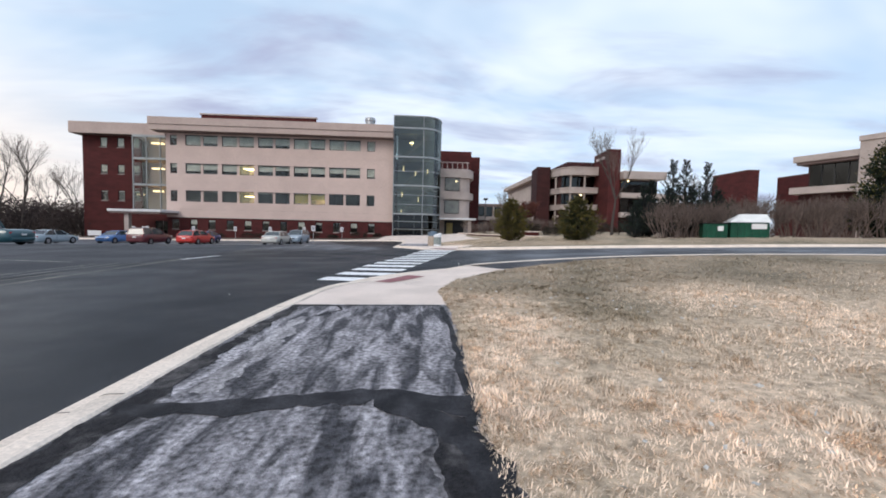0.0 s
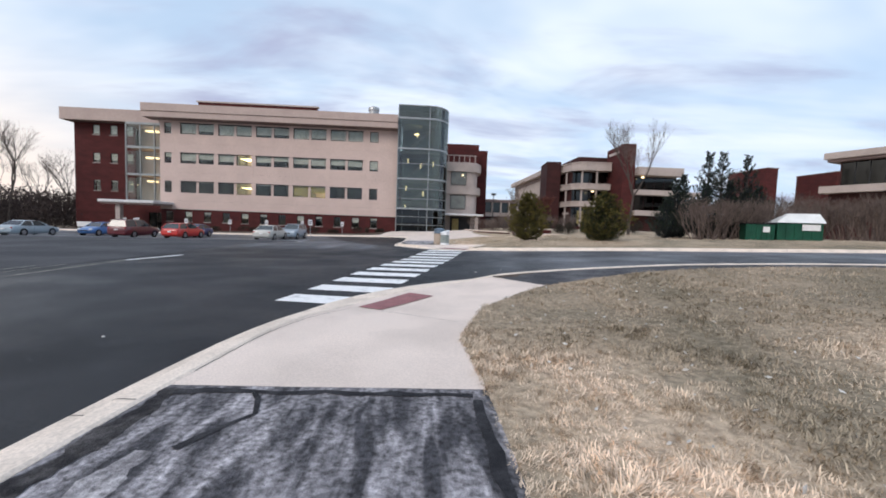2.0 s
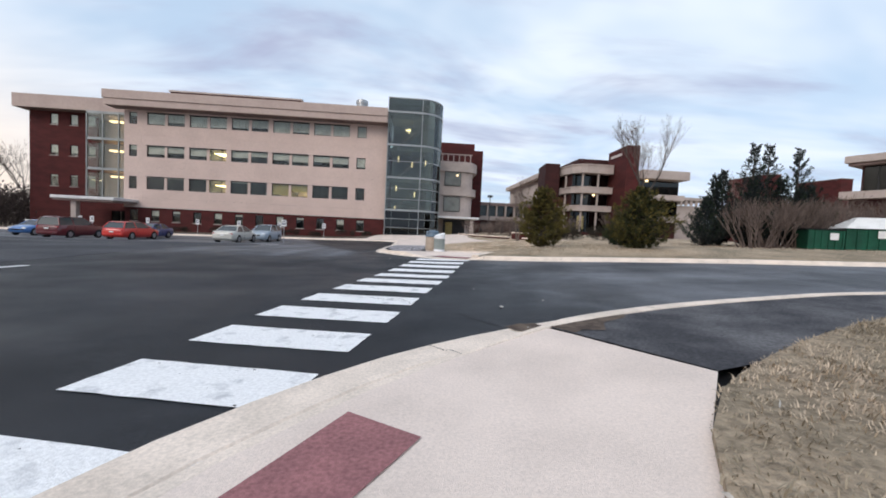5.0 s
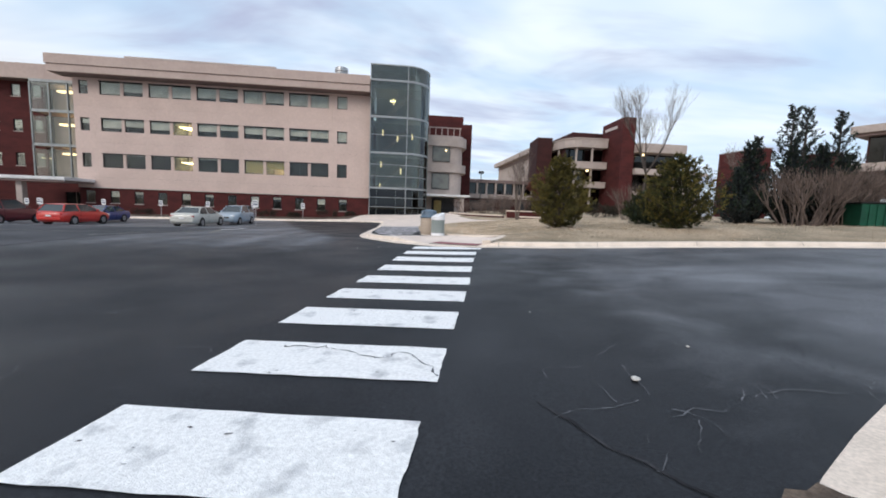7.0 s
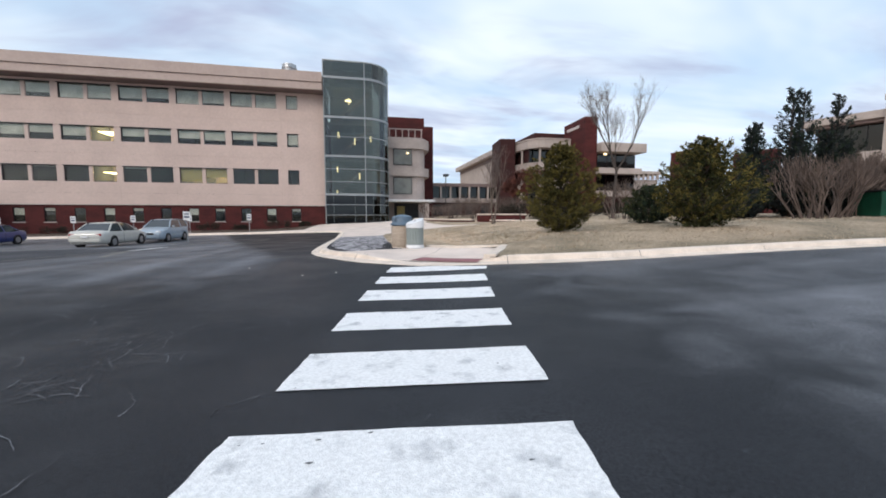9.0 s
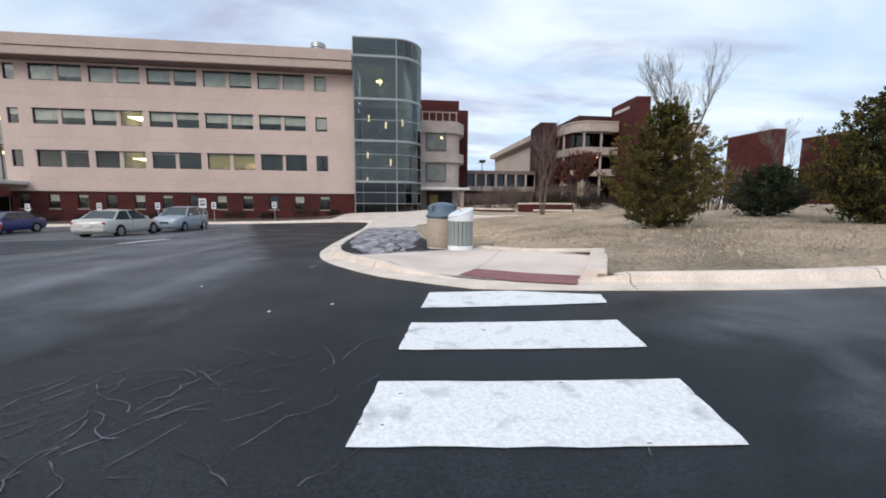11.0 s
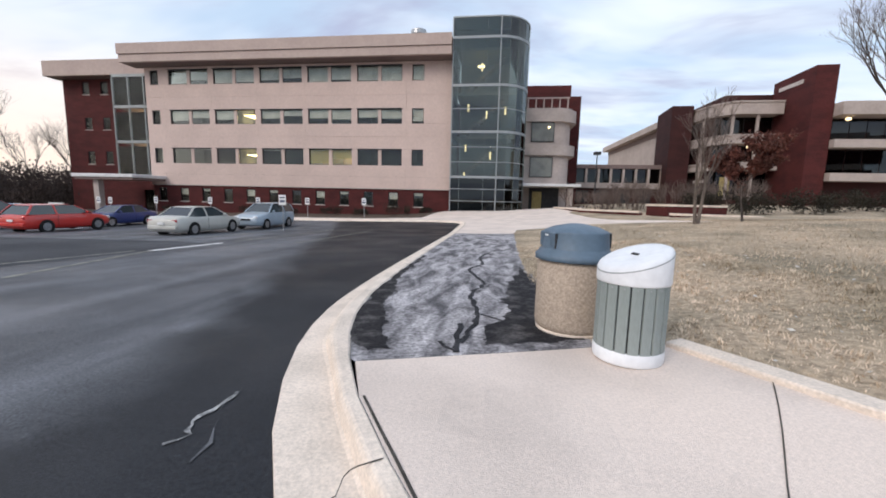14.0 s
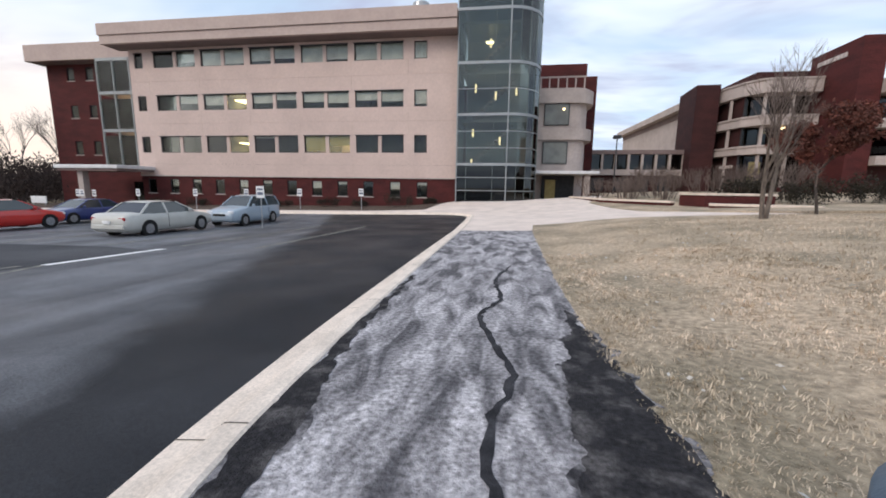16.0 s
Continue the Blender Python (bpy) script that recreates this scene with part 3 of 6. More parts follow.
    south = [(1.3, 45.45), (1.55, 48.4), (6, 48.5), (12, 46.4), (20, 42), (30, 38)]
    north = [(30, 41), (20, 45.2), (13, 49.8), (8.5, 54), (7, 62), (11, 70.5)]
    structure("pavement", sheet([(-1.7, 45.45)] + kb + [(-54, 60.4), (-6.5, 60.6), (-5.6, 70.5)] + north[::-1] + south[::-1], 0.125, 2.0),
              CONCRETE, "broad pale concrete plaza before the entrance", "pavement")
    kb = between(BACK_FAR, lambda x, y: x > 2.85 and y < 25.5)
    structure("lawn_far", sheet(edge + south + north + [(11, 82), (75, 82), (75, 20.1)] + [p for p in kb if p[0] < 60] +
                                [(2.70, 24.93), (3.88, 26.9), (2.62, 27.55), (1.8, 28.62)], lawn_far_lift, 1.5, 0.1),
              TURF, "straw-coloured dormant lawn rising gently", "lawn")
    structure("planting_bed", sheet([(-54, 60.45), (-6.6, 60.65), (-5.7, 70.2), (-54, 70.2)], 0.11, 3.0), SOIL, "bare planting bed before the building", "bed")
    structure("soil_patch", sheet([(1.44, 14.14), (1.50, 14.03), (1.53, 13.95), (1.64, 13.9), (1.72, 13.98), (1.80, 14.0), (1.86, 14.11), (1.95, 14.17), (1.88, 14.22), (1.84, 14.30), (1.74, 14.26), (1.66, 14.28), (1.55, 14.2)], 0.03, 0.2), SOIL, "dirt gathered in the broken gutter", "soil")
    structure("soil_patch", sheet([(1.85, 13.79), (2.15, 13.96), (2.6, 14.18), (3.1, 14.40), (3.0, 14.2), (2.6, 13.95), (2.45, 13.6), (2.2, 13.62), (2.07, 13.5)], 0.125, 0.5), SOIL, "dirt along the slab's edge", "soil")
    # raised edging beside and behind the corner slab
    def straight(p, q):
        return [(p[0] + (q[0] - p[0]) * i / 6, p[1] + (q[1] - p[1]) * i / 6) for i in range(7)]

    side, back = straight((2.63, 24.93), (3.80, 26.97)), straight((3.66, 26.86), (2.62, 27.44)) + straight((2.5, 27.53), (1.85, 28.6))
    edging = sweep(side, [(-0.13, -0.02), (-0.13, 0.165), (-0.11, 0.18), (0.13, 0.18), (0.15, 0.165), (0.15, -0.02)])
    edging.verts.ensure_lookup_table()
    edging.faces.new([edging.verts[i] for i in range(6)])
    structure("kerb", edging, CONCRETE_OLD, "low raised concrete edging beside the slab", "kerb")
    structure("kerb", sweep(back, [(0.13, 0.05), (0.12, 0.17), (0.11, 0.176), (-0.07, 0.176), (-0.08, 0.165), (-0.08, 0.05)]), CONCRETE_OLD,
              "low raised concrete edging behind the slab", "kerb")
    structure("soil_patch", sheet([(2.62, 24.86), (3.3, 24.72), (3.6, 26.0), (3.1, 25.75)], 0.118, 0.5), SOIL, "bare soil beside the edging", "soil")
    structure("soil_patch", sheet([(2.95, 27.02), (3.25, 26.8), (3.45, 26.5), (3.52, 26.6), (3.56, 26.78)], 0.138, 0.5), SOIL, "patch of bare soil in the slab corner", "soil")


build_ground()


CR = [(0.04, 29.95), (-0.01, 30.23), (-0.01, 30.59), (0.14, 31.26), (-0.045, 32.02), (-0.19, 32.84), (0.036, 33.6), (-0.052, 34.8), (0.22, 36.3),
      (-0.01, 28.37), (0.095, 28.92), (0.12, 29.41), (0.42, 29.14), (0.74, 28.75)]      # the sealed crack in the far path


def markings():
    # crosswalk bars
    rng = random.Random(4)
    for k in range(-3, 9):
        dy = {-3: 0.19, -2: 0.15, -1: 0.13, 0: 0.08, 2: -0.05, 3: -0.12, 4: -0.10, 5: 0.05, 6: 0.09, 7: 0.02, 8: -0.02}.get(k, 0.0)
        tr = (0.13 + 0.272 * k, 14.88 + 1.213 * k + dy)
        tl = (-1.61 + 0.25 * k + {-3: 0.16, -2: 0.12, -1: 0.07}.get(k, 0.0), 15.17 + 1.206 * k + dy)
        deep = 0.70 if 3 < k < 6 else 0.64
        outline = []
        quad = [(tl[0] - 0.13, tl[1] - deep), (tr[0] - 0.14, tr[1] - deep), tr, tl]
        rim = quad
        if k == 8:                # the last bar is cut off along the gutter
            rim = [(0.26, 24.13), (2.25, 23.95), (2.37, 24.30), (1.42, 24.72), (0.41, 24.83)]
        for a, b in zip(rim, rim[1:] + rim[:1]):
            n = 10
            for i in range(n):
                t = i / n
                outline.append((a[0] + (b[0] - a[0]) * t + rng.uniform(-0.006, 0.006), a[1] + (b[1] - a[1]) * t + rng.uniform(-0.006, 0.006)))
        structure("crosswalk_bar", sheet(outline, 0.009, 1.0), PAINT, "white painted crosswalk bar with worn flecks", "road marking")
        bm = bmesh.new()
        for _ in range(8):
            u, v, r = rng.random() ** 1.4, rng.random(), rng.uniform(0.003, 0.013)
            if rng.random() < 0.25:
                v = rng.choice((0.03, 0.95))
            cx = quad[0][0] + (quad[1][0] - quad[0][0]) * u + (quad[3][0] - quad[0][0]) * v
            cy = quad[0][1] + (quad[1][1] - quad[0][1]) * u + (quad[3][1] - quad[0][1]) * v
            pts = [(cx + r * rng.uniform(0.5, 2.2) * math.cos(a), cy + r * rng.uniform(0.3, 1.0) * math.sin(a)) for a in (0, 0.9, 1.9, 2.9, 3.9, 5.2)]
            bm.faces.new([bm.verts.new((x, y, zg(x, y) + 0.0125)) for x, y in pts])
        structure("paint_wear", bm, CRACK, "flecks where the paint has worn off", "wear")
    # red pads
    quad = [(-0.80, 10.48), (-0.42, 10.26), (0.40, 11.60), (-0.06, 11.90)]
    structure("warning_pad", sheet(quad, lambda x, y: 0.020 + 0.118 * ramp_near(x, y), 0.25), RED_PAD, "dull red tactile pad in the apron", "tactile pad")
    quad = [(0.92, 25.74), (1.6, 25.14), (2.3, 24.76), (2.6, 25.26), (1.95, 25.66), (1.29, 26.24)]
    structure("warning_pad", sheet(quad, lambda x, y: 0.022 + 0.118 * ramp_far(x, y), 0.25), RED_PAD, "dull red tactile pad in the corner slab", "tactile pad")
    # joints
    near = lambda x, y: zg(x, y) + 0.014 + 0.118 * ramp_near(x, y)
    far = lambda x, y: zg(x, y) + 0.016 + 0.118 * ramp_far(x, y)
    for n_, (pts, lift) in enumerate(((((-0.42, 10.2), (0.1, 9.85), (0.67, 9.4)), near), (((-0.9, 10.35), (-1.2, 9.7), (-1.5, 8.7), (-1.63, 7.6)), near),
                      (((1.29, 26.24), (1.55, 26.75), (1.9, 27.35), (2.2, 27.9)), far), ([p for p in offset_line(KERB_FAR, 0.53) if p[1] < 27.8 and p[0] < 1.4], far),
                      (((1.95, 25.66), (1.78, 25.40), (1.6, 25.14)), far))):
        line = dense(pts, 0.2)
        structure("joint", ribbon(line, [0.018 if n_ == 3 else 0.008] * len(line), lift), JOINT, "dark open joint between slabs", "joint")
    lift = lambda x, y: zg(x, y) + 0.134
    rng = random.Random(9)

    def tar(name, pts, w, step=0.15, mat=TAR, label="black tar seal over a crack"):
        line = [(x + rng.uniform(-0.02, 0.02), y + rng.uniform(-0.02, 0.02)) for x, y in dense(pts, step)]
        structure(name, ribbon(line, [w * rng.uniform(0.65, 1.35) for _ in line], lift), mat, label, "crack seal")

    tar("crack_seal", [(-1.63, 3.78), (-0.8, 3.83), (0.0, 3.95), (0.7, 3.75)], 0.22, 0.1)
    tar("crack_seal", [(0.05, 3.9), (0.4, 3.6), (0.66, 3.2), (0.7, 2.7)], 0.2, 0.1)
    tar("crack_seal", [(-1.55, 7.22), (-0.6, 7.2), (0.6, 7.16)], 0.07)
    tar("crack_seal", [(0.66, 3.5), (0.68, 5.2), (0.64, 7.1)], 0.07)
    tar("crack_seal", [(-1.1, 6.5), (-0.85, 6.9), (-0.95, 7.2)], 0.05)
    tar("crack_seal", [CR[i] for i in (9, 10, 11, 0, 1, 2, 3, 4, 5, 6, 7, 8)], 0.062, 0.09)
    tar("crack_seal", [CR[11], CR[12], CR[13]], 0.03)
    tar("crack_seal", [(-0.01, 28.15), (-0.03, 28.6), (-0.03, 29.0)], 0.055)
    tar("crack_seal", [(-0.2, 28.42), (-0.1, 28.3), (0.0, 28.2)], 0.03)
    # ragged dark edges and patches on the paths
    def ragged(pts, amp, step=0.025):
        out = []
        for a, b in zip(pts, pts[1:] + pts[:1]):
            n = max(1, int(math.dist(a, b) / step))
            for k in range(n):
                x, y = a[0] + (b[0] - a[0]) * k / n, a[1] + (b[1] - a[1]) * k / n
                dx, dy = (noise.noise((x * 4, y * 4, s)) + 0.45 * noise.noise((x * 11, y * 11, s + 3)) + 0.18 * noise.noise((x * 29, y * 29, s + 6)) for s in (0.3, 9.7))
                out.append((x + 2.2 * amp * dx, y + 2.2 * amp * dy))
        return out

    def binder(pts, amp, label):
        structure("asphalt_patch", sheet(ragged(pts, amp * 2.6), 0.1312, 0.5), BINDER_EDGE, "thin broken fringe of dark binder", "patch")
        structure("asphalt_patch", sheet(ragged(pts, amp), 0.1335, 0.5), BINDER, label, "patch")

    binder([(0.25, 28.42), (1.14, 28.66), (1.09, 30.0), (1.0, 31.2), (0.90, 32.6), (0.80, 33.4), (0.72, 32.4), (0.58, 31.6), (0.46, 30.54), (0.43, 29.38), (0.2, 28.9)], 0.035, "newer black asphalt patch in the path")
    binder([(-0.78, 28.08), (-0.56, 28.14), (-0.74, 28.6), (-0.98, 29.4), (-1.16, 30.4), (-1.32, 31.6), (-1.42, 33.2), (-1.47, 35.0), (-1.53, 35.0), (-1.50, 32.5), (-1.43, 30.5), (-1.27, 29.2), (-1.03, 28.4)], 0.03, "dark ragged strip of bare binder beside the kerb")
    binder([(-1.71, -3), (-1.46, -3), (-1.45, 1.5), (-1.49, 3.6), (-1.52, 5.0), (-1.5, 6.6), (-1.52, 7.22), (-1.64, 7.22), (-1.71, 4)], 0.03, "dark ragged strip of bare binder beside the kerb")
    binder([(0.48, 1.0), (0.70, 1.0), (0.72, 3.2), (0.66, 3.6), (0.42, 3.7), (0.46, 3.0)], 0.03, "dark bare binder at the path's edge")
    structure("asphalt_patch", sheet(ragged([(-1.36, 4.05), (-1.16, 4.05), (-1.12, 5.2), (-1.18, 6.5), (-1.30, 6.5), (-1.34, 5.2)], 0.05), 0.1305, 0.5), PATH_PALE, "bleached pale streak along the path", "patch")
    # web of hairline cracks and dust in the road
    web = bmesh.new()
    for cx, cy, sx, sy, n in ((-2.7, 20.2, 0.9, 1.6, 130), (-1.6, 22.4, 0.8, 0.6, 40), (2.4, 15.2, 0.7, 0.35, 22), (-6.5, 33, 1.5, 4, 30), (7, 20, 3, 1.5, 30), (-5, 12, 1.5, 3, 20)):
        for _ in range(n):
            x, y, a = rng.gauss(cx, sx), rng.gauss(cy, sy), rng.gauss(0.9, 0.7)
            pts = []
            for _ in range(rng.randint(5, 16)):
                pts.append((x, y))
                a += rng.gauss(0, 0.26)
                x, y = x + 0.045 * math.cos(a), y + 0.045 * math.sin(a)
            prev = None
            for (px, py), (nx, ny) in zip(pts, normals(pts)):
                w = rng.uniform(0.0006, 0.005)
                row = [web.verts.new((px + nx * d, py + ny * d, zg(px, py) + 0.008)) for d in (-w, w)]
                if prev:
                    web.faces.new((prev[0], prev[1], row[1], row[0]))
                prev = row
    structure("crack_web", web, CRACK, "web of thin pale dusty cracks in the asphalt", "crack")
    flat = lambda x, y: zg(x, y) + 0.008
    for pts, w in ((((1.28, 14.68), (1.59, 14.88), (1.79, 14.99), (1.9, 14.93), (2.2, 15.06), (2.35, 15.26), (2.76, 15.58)), 0.03), (((1.2, 14.45), (1.35, 14.6), (1.6, 14.75)), 0.025), (((-1.23, 26.78), (-1.27, 26.9), (-1.33, 27.02), (-1.36, 27.15), (-1.47, 27.32)), 0.07),
                   (((-3.2, 20.6), (-2.2, 21.4), (-1.3, 22.4), (-0.6, 23.1)), 0.03), (((-3.4, 22.0), (-2.4, 22.2), (-1.5, 22.9)), 0.02),
                   (((-3.6, 18.0), (-2.6, 19.4), (-2.0, 20.9), (-1.2, 22.9)), 0.035), (((-0.8, 21.9), (-0.5, 22.2), (-0.1, 22.6)), 0.025)):
        line = [(x + rng.uniform(-0.035, 0.035), y + rng.uniform(-0.035, 0.035)) for x, y in dense(pts, 0.07)]
        structure("crack", ribbon(line, [w * (0.22 * rng.uniform(0.1, 1.6) if noise.noise((x * 3, y * 3, 1)) > -0.1 else 0.02) for x, y in line], flat), CRACK, "thin pale crack in the road", "crack")
    line = [(x + rng.uniform(-0.03, 0.03), y + rng.uniform(-0.02, 0.02)) for x, y in dense([(-1.0, 16.2), (-0.6, 16.15), (-0.2, 15.9), (0.05, 16.0), (0.2, 15.75), (0.3, 15.55)], 0.05)]
    structure("crack", ribbon(line, [0.014 * rng.uniform(0.1, 1.6) for _ in line], lambda x, y: zg(x, y) + 0.0125), CRACK, "crack running through a crosswalk bar", "crack")
    line = [(x + rng.uniform(-0.01, 0.01), y + rng.uniform(-0.01, 0.01)) for x, y in dense([(0.87, 15.16), (0.99, 14.89), (1.08, 14.65), (1.19, 14.52), (1.28, 14.36), (1.42, 14.2)], 0.06)]
    structure("crack", ribbon(line, [0.016 * rng.uniform(0.5, 1.4) for _ in line], flat), TAR, "dark open crack in the road", "crack")
    # lot lines
    for a, b, w, mat in (((-9.18, 17.0), (-8.75, 19.1), 0.20, PAINT), ((-9.95, 35.4), (-9.88, 38.4), 0.24, PAINT),
                         ((-8.5, 6.5), (-9.18, 17.0), 0.10, PAINT_FADED), ((-8.4, 30.8), (-9.95, 35.4), 0.12, PAINT_FADED),
                         ((-9.2, 6.5), (-9.75, 15.6), 0.05, PAINT_FADED), ((-9.7, 6.5), (-10.2, 15.2), 0.05, PAINT_FADED), ((-10.3, 6.5), (-10.7, 14.8), 0.05, PAINT_FADED), ((-10.9, 27.5), (-10.3, 35.2), 0.1, PAINT_FADED),
                         ((-7.3, 39.0), (-7.3, 48.5), 0.11, PAINT_FADED), ((-9.9, 39.0), (-9.9, 48.5), 0.11, PAINT_FADED),
                         ((-12.5, 39.0), (-12.5, 50), 0.11, PAINT_FADED), ((-16.6, 39.0), (-16.6, 50), 0.11, PAINT_FADED),
                         ((-19.4, 38.0), (-19.4, 50), 0.11, PAINT_FADED), ((-23.8, 38.0), (-23.8, 50), 0.11, PAINT_FADED),
                         ((-12, 12.5), (-30, 16.0), 0.12, PAINT_FADED), ((-12, 15.5), (-30, 19.5), 0.12, PAINT_FADED), ((-11, 30.5), (-26, 31.5), 0.12, PAINT_FADED)):
        line = [(a[0] + (b[0] - a[0]) * i / 8, a[1] + (b[1] - a[1]) * i / 8) for i in range(9)]
        structure("lot_line", ribbon(line, [w] * 9, flat), mat, "painted parking lot line", "road marking")


markings()

# ---- buildings ----


def obox(bm, p, q, thick, z0, z1, out=0.0):
    """An upright slab along the plan line p-q; its outer face lies out beyond the line, on the right-hand side."""
    d = math.dist(p, q)
    nx, ny = (q[1] - p[1]) / d, -(q[0] - p[0]) / d
    a = [(p[0] + nx * o, p[1] + ny * o) for o in (out, out - thick)]
    b = [(q[0] + nx * o, q[1] + ny * o) for o in (out, out - thick)]
    lo = [bm.verts.new((x, y, z0)) for x, y in (a[0], b[0], b[1], a[1])]
    hi = [bm.verts.new((x, y, z1)) for x, y in (a[0], b[0], b[1], a[1])]
    for f in ((lo[3], lo[2], lo[1], lo[0]), hi, (lo[0], lo[1], hi[1], hi[0]), (lo[1], lo[2], hi[2], hi[1]), (lo[2], lo[3], hi[3], hi[2]), (lo[3], lo[0], hi[0], hi[3])):
        bm.faces.new(f)
    return bm


def wall_with_holes(x0, x1, z0, z1, y0, y1, holes):
    """A wall between y0 and y1 with rectangular holes (xa, xb, za, zb) through it."""
    bm = bmesh.new()
    zs = sorted({z0, z1, *(h[2] for h in holes), *(h[3] for h in holes)})
    for za, zb in zip(zs, zs[1:]):
        cuts = sorted((h[0], h[1]) for h in holes if h[2] < zb - 1e-6 and h[3] > za + 1e-6)
        x = x0
        for a, b in cuts:
            if a > x:
                box(bm, x, y0, za, a, y1, zb)
            x = b
        if x < x1:
            box(bm, x, y0, za, x1, y1, zb)
    return bm


def window(name, w, h, m, panes, blind, label, glass_mat=None, blind_mat=None, sill=False):
    """A window whose lower left outer corner is the origin; x to the right, y into the wall."""
    root = thing(name, m, label, "window", "", "structure")
    f = 0.06
    bm = bmesh.new()
    box(bm, 0, 0.10, 0, w, 0.18, f)
    box(bm, 0, 0.10, h - f, w, 0.18, h)
    box(bm, 0, 0.10, f, f, 0.18, h - f)
    box(bm, w - f, 0.10, f, w, 0.18, h - f)
    part("window_frame", bm, FRAME_DARK, root)
    gap = 0.34 if panes == 2 else 0
    pw = (w - gap) / panes
    for i in range(panes):
        x = i * (pw + gap)
        part("pane", boxes((x + f, 0.135, f, x + pw - f, 0.15, h - f)), glass_mat or GLASS, root).visible_shadow = False
        b = blind[i] if isinstance(blind, tuple) else blind
        if b > 0:
            part("blind", boxes((x + f, 0.185, h - f - (h - 2 * f) * b, x + pw - f, 0.195, h - f)), blind_mat or BLIND, root, "grey roller blind")
    if panes == 2:
        part("mullion", boxes((pw - 0.02, 0.02, 0, pw + gap + 0.02, 0.2, h), bevel=0.01), PANEL, root, "pale mullion cladding")
        part("lintel_shade", boxes((-0.05, -0.16, h - 0.03, w + 0.05, 0.10, h + 0.05)), FRAME_DARK, root, "dark metal sunshade over the window")
    if sill:
        part("sill", boxes((-0.06, -0.06, -0.1, w + 0.06, 0.1, 0.0), bevel=0.01), BALCONY, root, "pale stone sill")
    return root


ROWS = ((5.02, 6.85), (9.75, 11.42), (14.45, 16.15))
WIDE = [-40.1 + 6.02 * k for k in range(5)]
BASE_WIN = [-42.5 + 3.02 * k for k in range(12)]


def main_building():
    FY = 70.0
    root = thing("office_building", pose(0, 0, 0), "four-storey office building, pale precast panels over a red brick base", "building")
    holes = []
    for za, zb in ROWS:
        holes.append((-42.6, -41.5, za, zb))
        holes += [(x, x + 5.3, za, zb) for x in WIDE]
        holes.append((-9.55, -8.2, za, zb))
    part("wall", wall_with_holes(-43.3, -4.9, 2.35, 16.5, FY + 0.02, FY + 0.35, holes), FASCIA_DARK_SHADE, root, "dark backing wall seen only in the joints")
    # panels
    bays = [-43.3, -40.85, -34.45, -28.43, -22.41, -16.39, -10.2, -4.9]
    bands = [(2.35, 3.7), (3.7, 5.02), (6.85, 8.3), (8.3, 9.75), (11.42, 12.95), (12.95, 14.45), (16.15, 16.5)]
    g = 0.006
    for a, b in zip(bays, bays[1:]):
        for z0, z1 in bands:
            part("panel", boxes((a + g, FY - 0.06, z0 + g, b - g, FY + 0.018, z1 - g)), PANEL, root)
    for za, zb in ROWS:
        cuts = sorted(h[:2] for h in holes if h[2] == za)
        x = -43.3
        for a, b in cuts + [(-4.9, 0)]:
            part("panel", boxes((x + g, FY - 0.06, za, a - g, FY + 0.018, zb)), PANEL, root)
            x = b
    # brick base
    base_holes = [(x, x + 1.15, 0.3, 1.95) for x in BASE_WIN]
    part("base_wall", wall_with_holes(-43.2, -4.9, -2.5, 2.35, FY + 0.06, FY + 0.4, base_holes), BRICK, root, "red brick base storey")
    part("drip_band", boxes((-43.3, FY - 0.10, 2.28, -4.9, FY + 0.06, 2.36)), BALCONY, root)
    # roof edge: deep two-step fascia
    part("fascia", boxes((-44.9, 67.9, 17.45, -4.95, 68.3, 18.62)), FASCIA, root, "pinkish metal fascia")
    part("fascia", boxes((-44.8, 68.05, 16.55, -4.95, 68.4, 17.42)), FASCIA, root, "lower fascia step")
    part("fascia", boxes((-44.9, 68.3, 16.9, -44.5, 76, 18.62)), FASCIA, root)
    # soffit darker than the fascia: shade of the eaves is in its colour
    part("soffit", boxes((-44.7, 68.4, 16.52, -4.95, 70.3, 16.62)), FASCIA_DARK_SHADE, root, "soffit under the eaves, their shade put into its colour")
    part("roof", boxes((-44.6, 68.3, 18.2, -4.95, 90, 18.45)), FASCIA, root)
    part("wall", boxes((-43.3, 70.35, -2.5, -42.9, 90, 16.5), (-43.3, 89.7, -2.5, 3, 90, 16.5)), BRICK, root)
    part("parapet", boxes((-42.4, 79, 18.4, -20.8, 79.4, 22.1)), BRICK, root, "set-back red parapet")
    part("parapet_cap", boxes((-42.6, 78.8, 22.1, -20.6, 79.6, 22.35)), BALCONY, root)
    part("roof_vent", lathe([(0.85, 18.4), (0.85, 20.3), (0.95, 20.4), (0.9, 20.9), (0.7, 21.0)], 16), GALV, root, "round metal roof vent", at=pose(-9.5, 73, 0))
    # rooms behind the windows
    bm = bmesh.new()
    for z in (3.6, 8.35, 13.05):
        box(bm, -43, 70.45, z - 0.35, -5, 76, z)
    box(bm, -43, 70.45, 16.5, -5, 76, 16.7)
    box(bm, -43, 76, -2.5, -5, 76.2, 16.5)
    for x in (-40.85, -34.45, -31.4, -28.43, -25.4, -22.41, -19.4, -16.39, -10.2):
        box(bm, x - 0.08, 70.45, -2.0, x + 0.08, 76, 16.5)
    part("interior", bm, ROOM, root, "dim office rooms behind the glass")
    for x, z, s in ((-29.9, 11.0, 1.2), (-29.7, 6.2, 1.2), (-17.8, 6.6, 1.1), (-20.7, 6.6, 1.1)):
        part("ceiling_light", boxes((x - s, 71.2, z, x + s, 73.6, z + 0.06)), LAMP_SOFT, root, "lit ceiling lamp in a room")
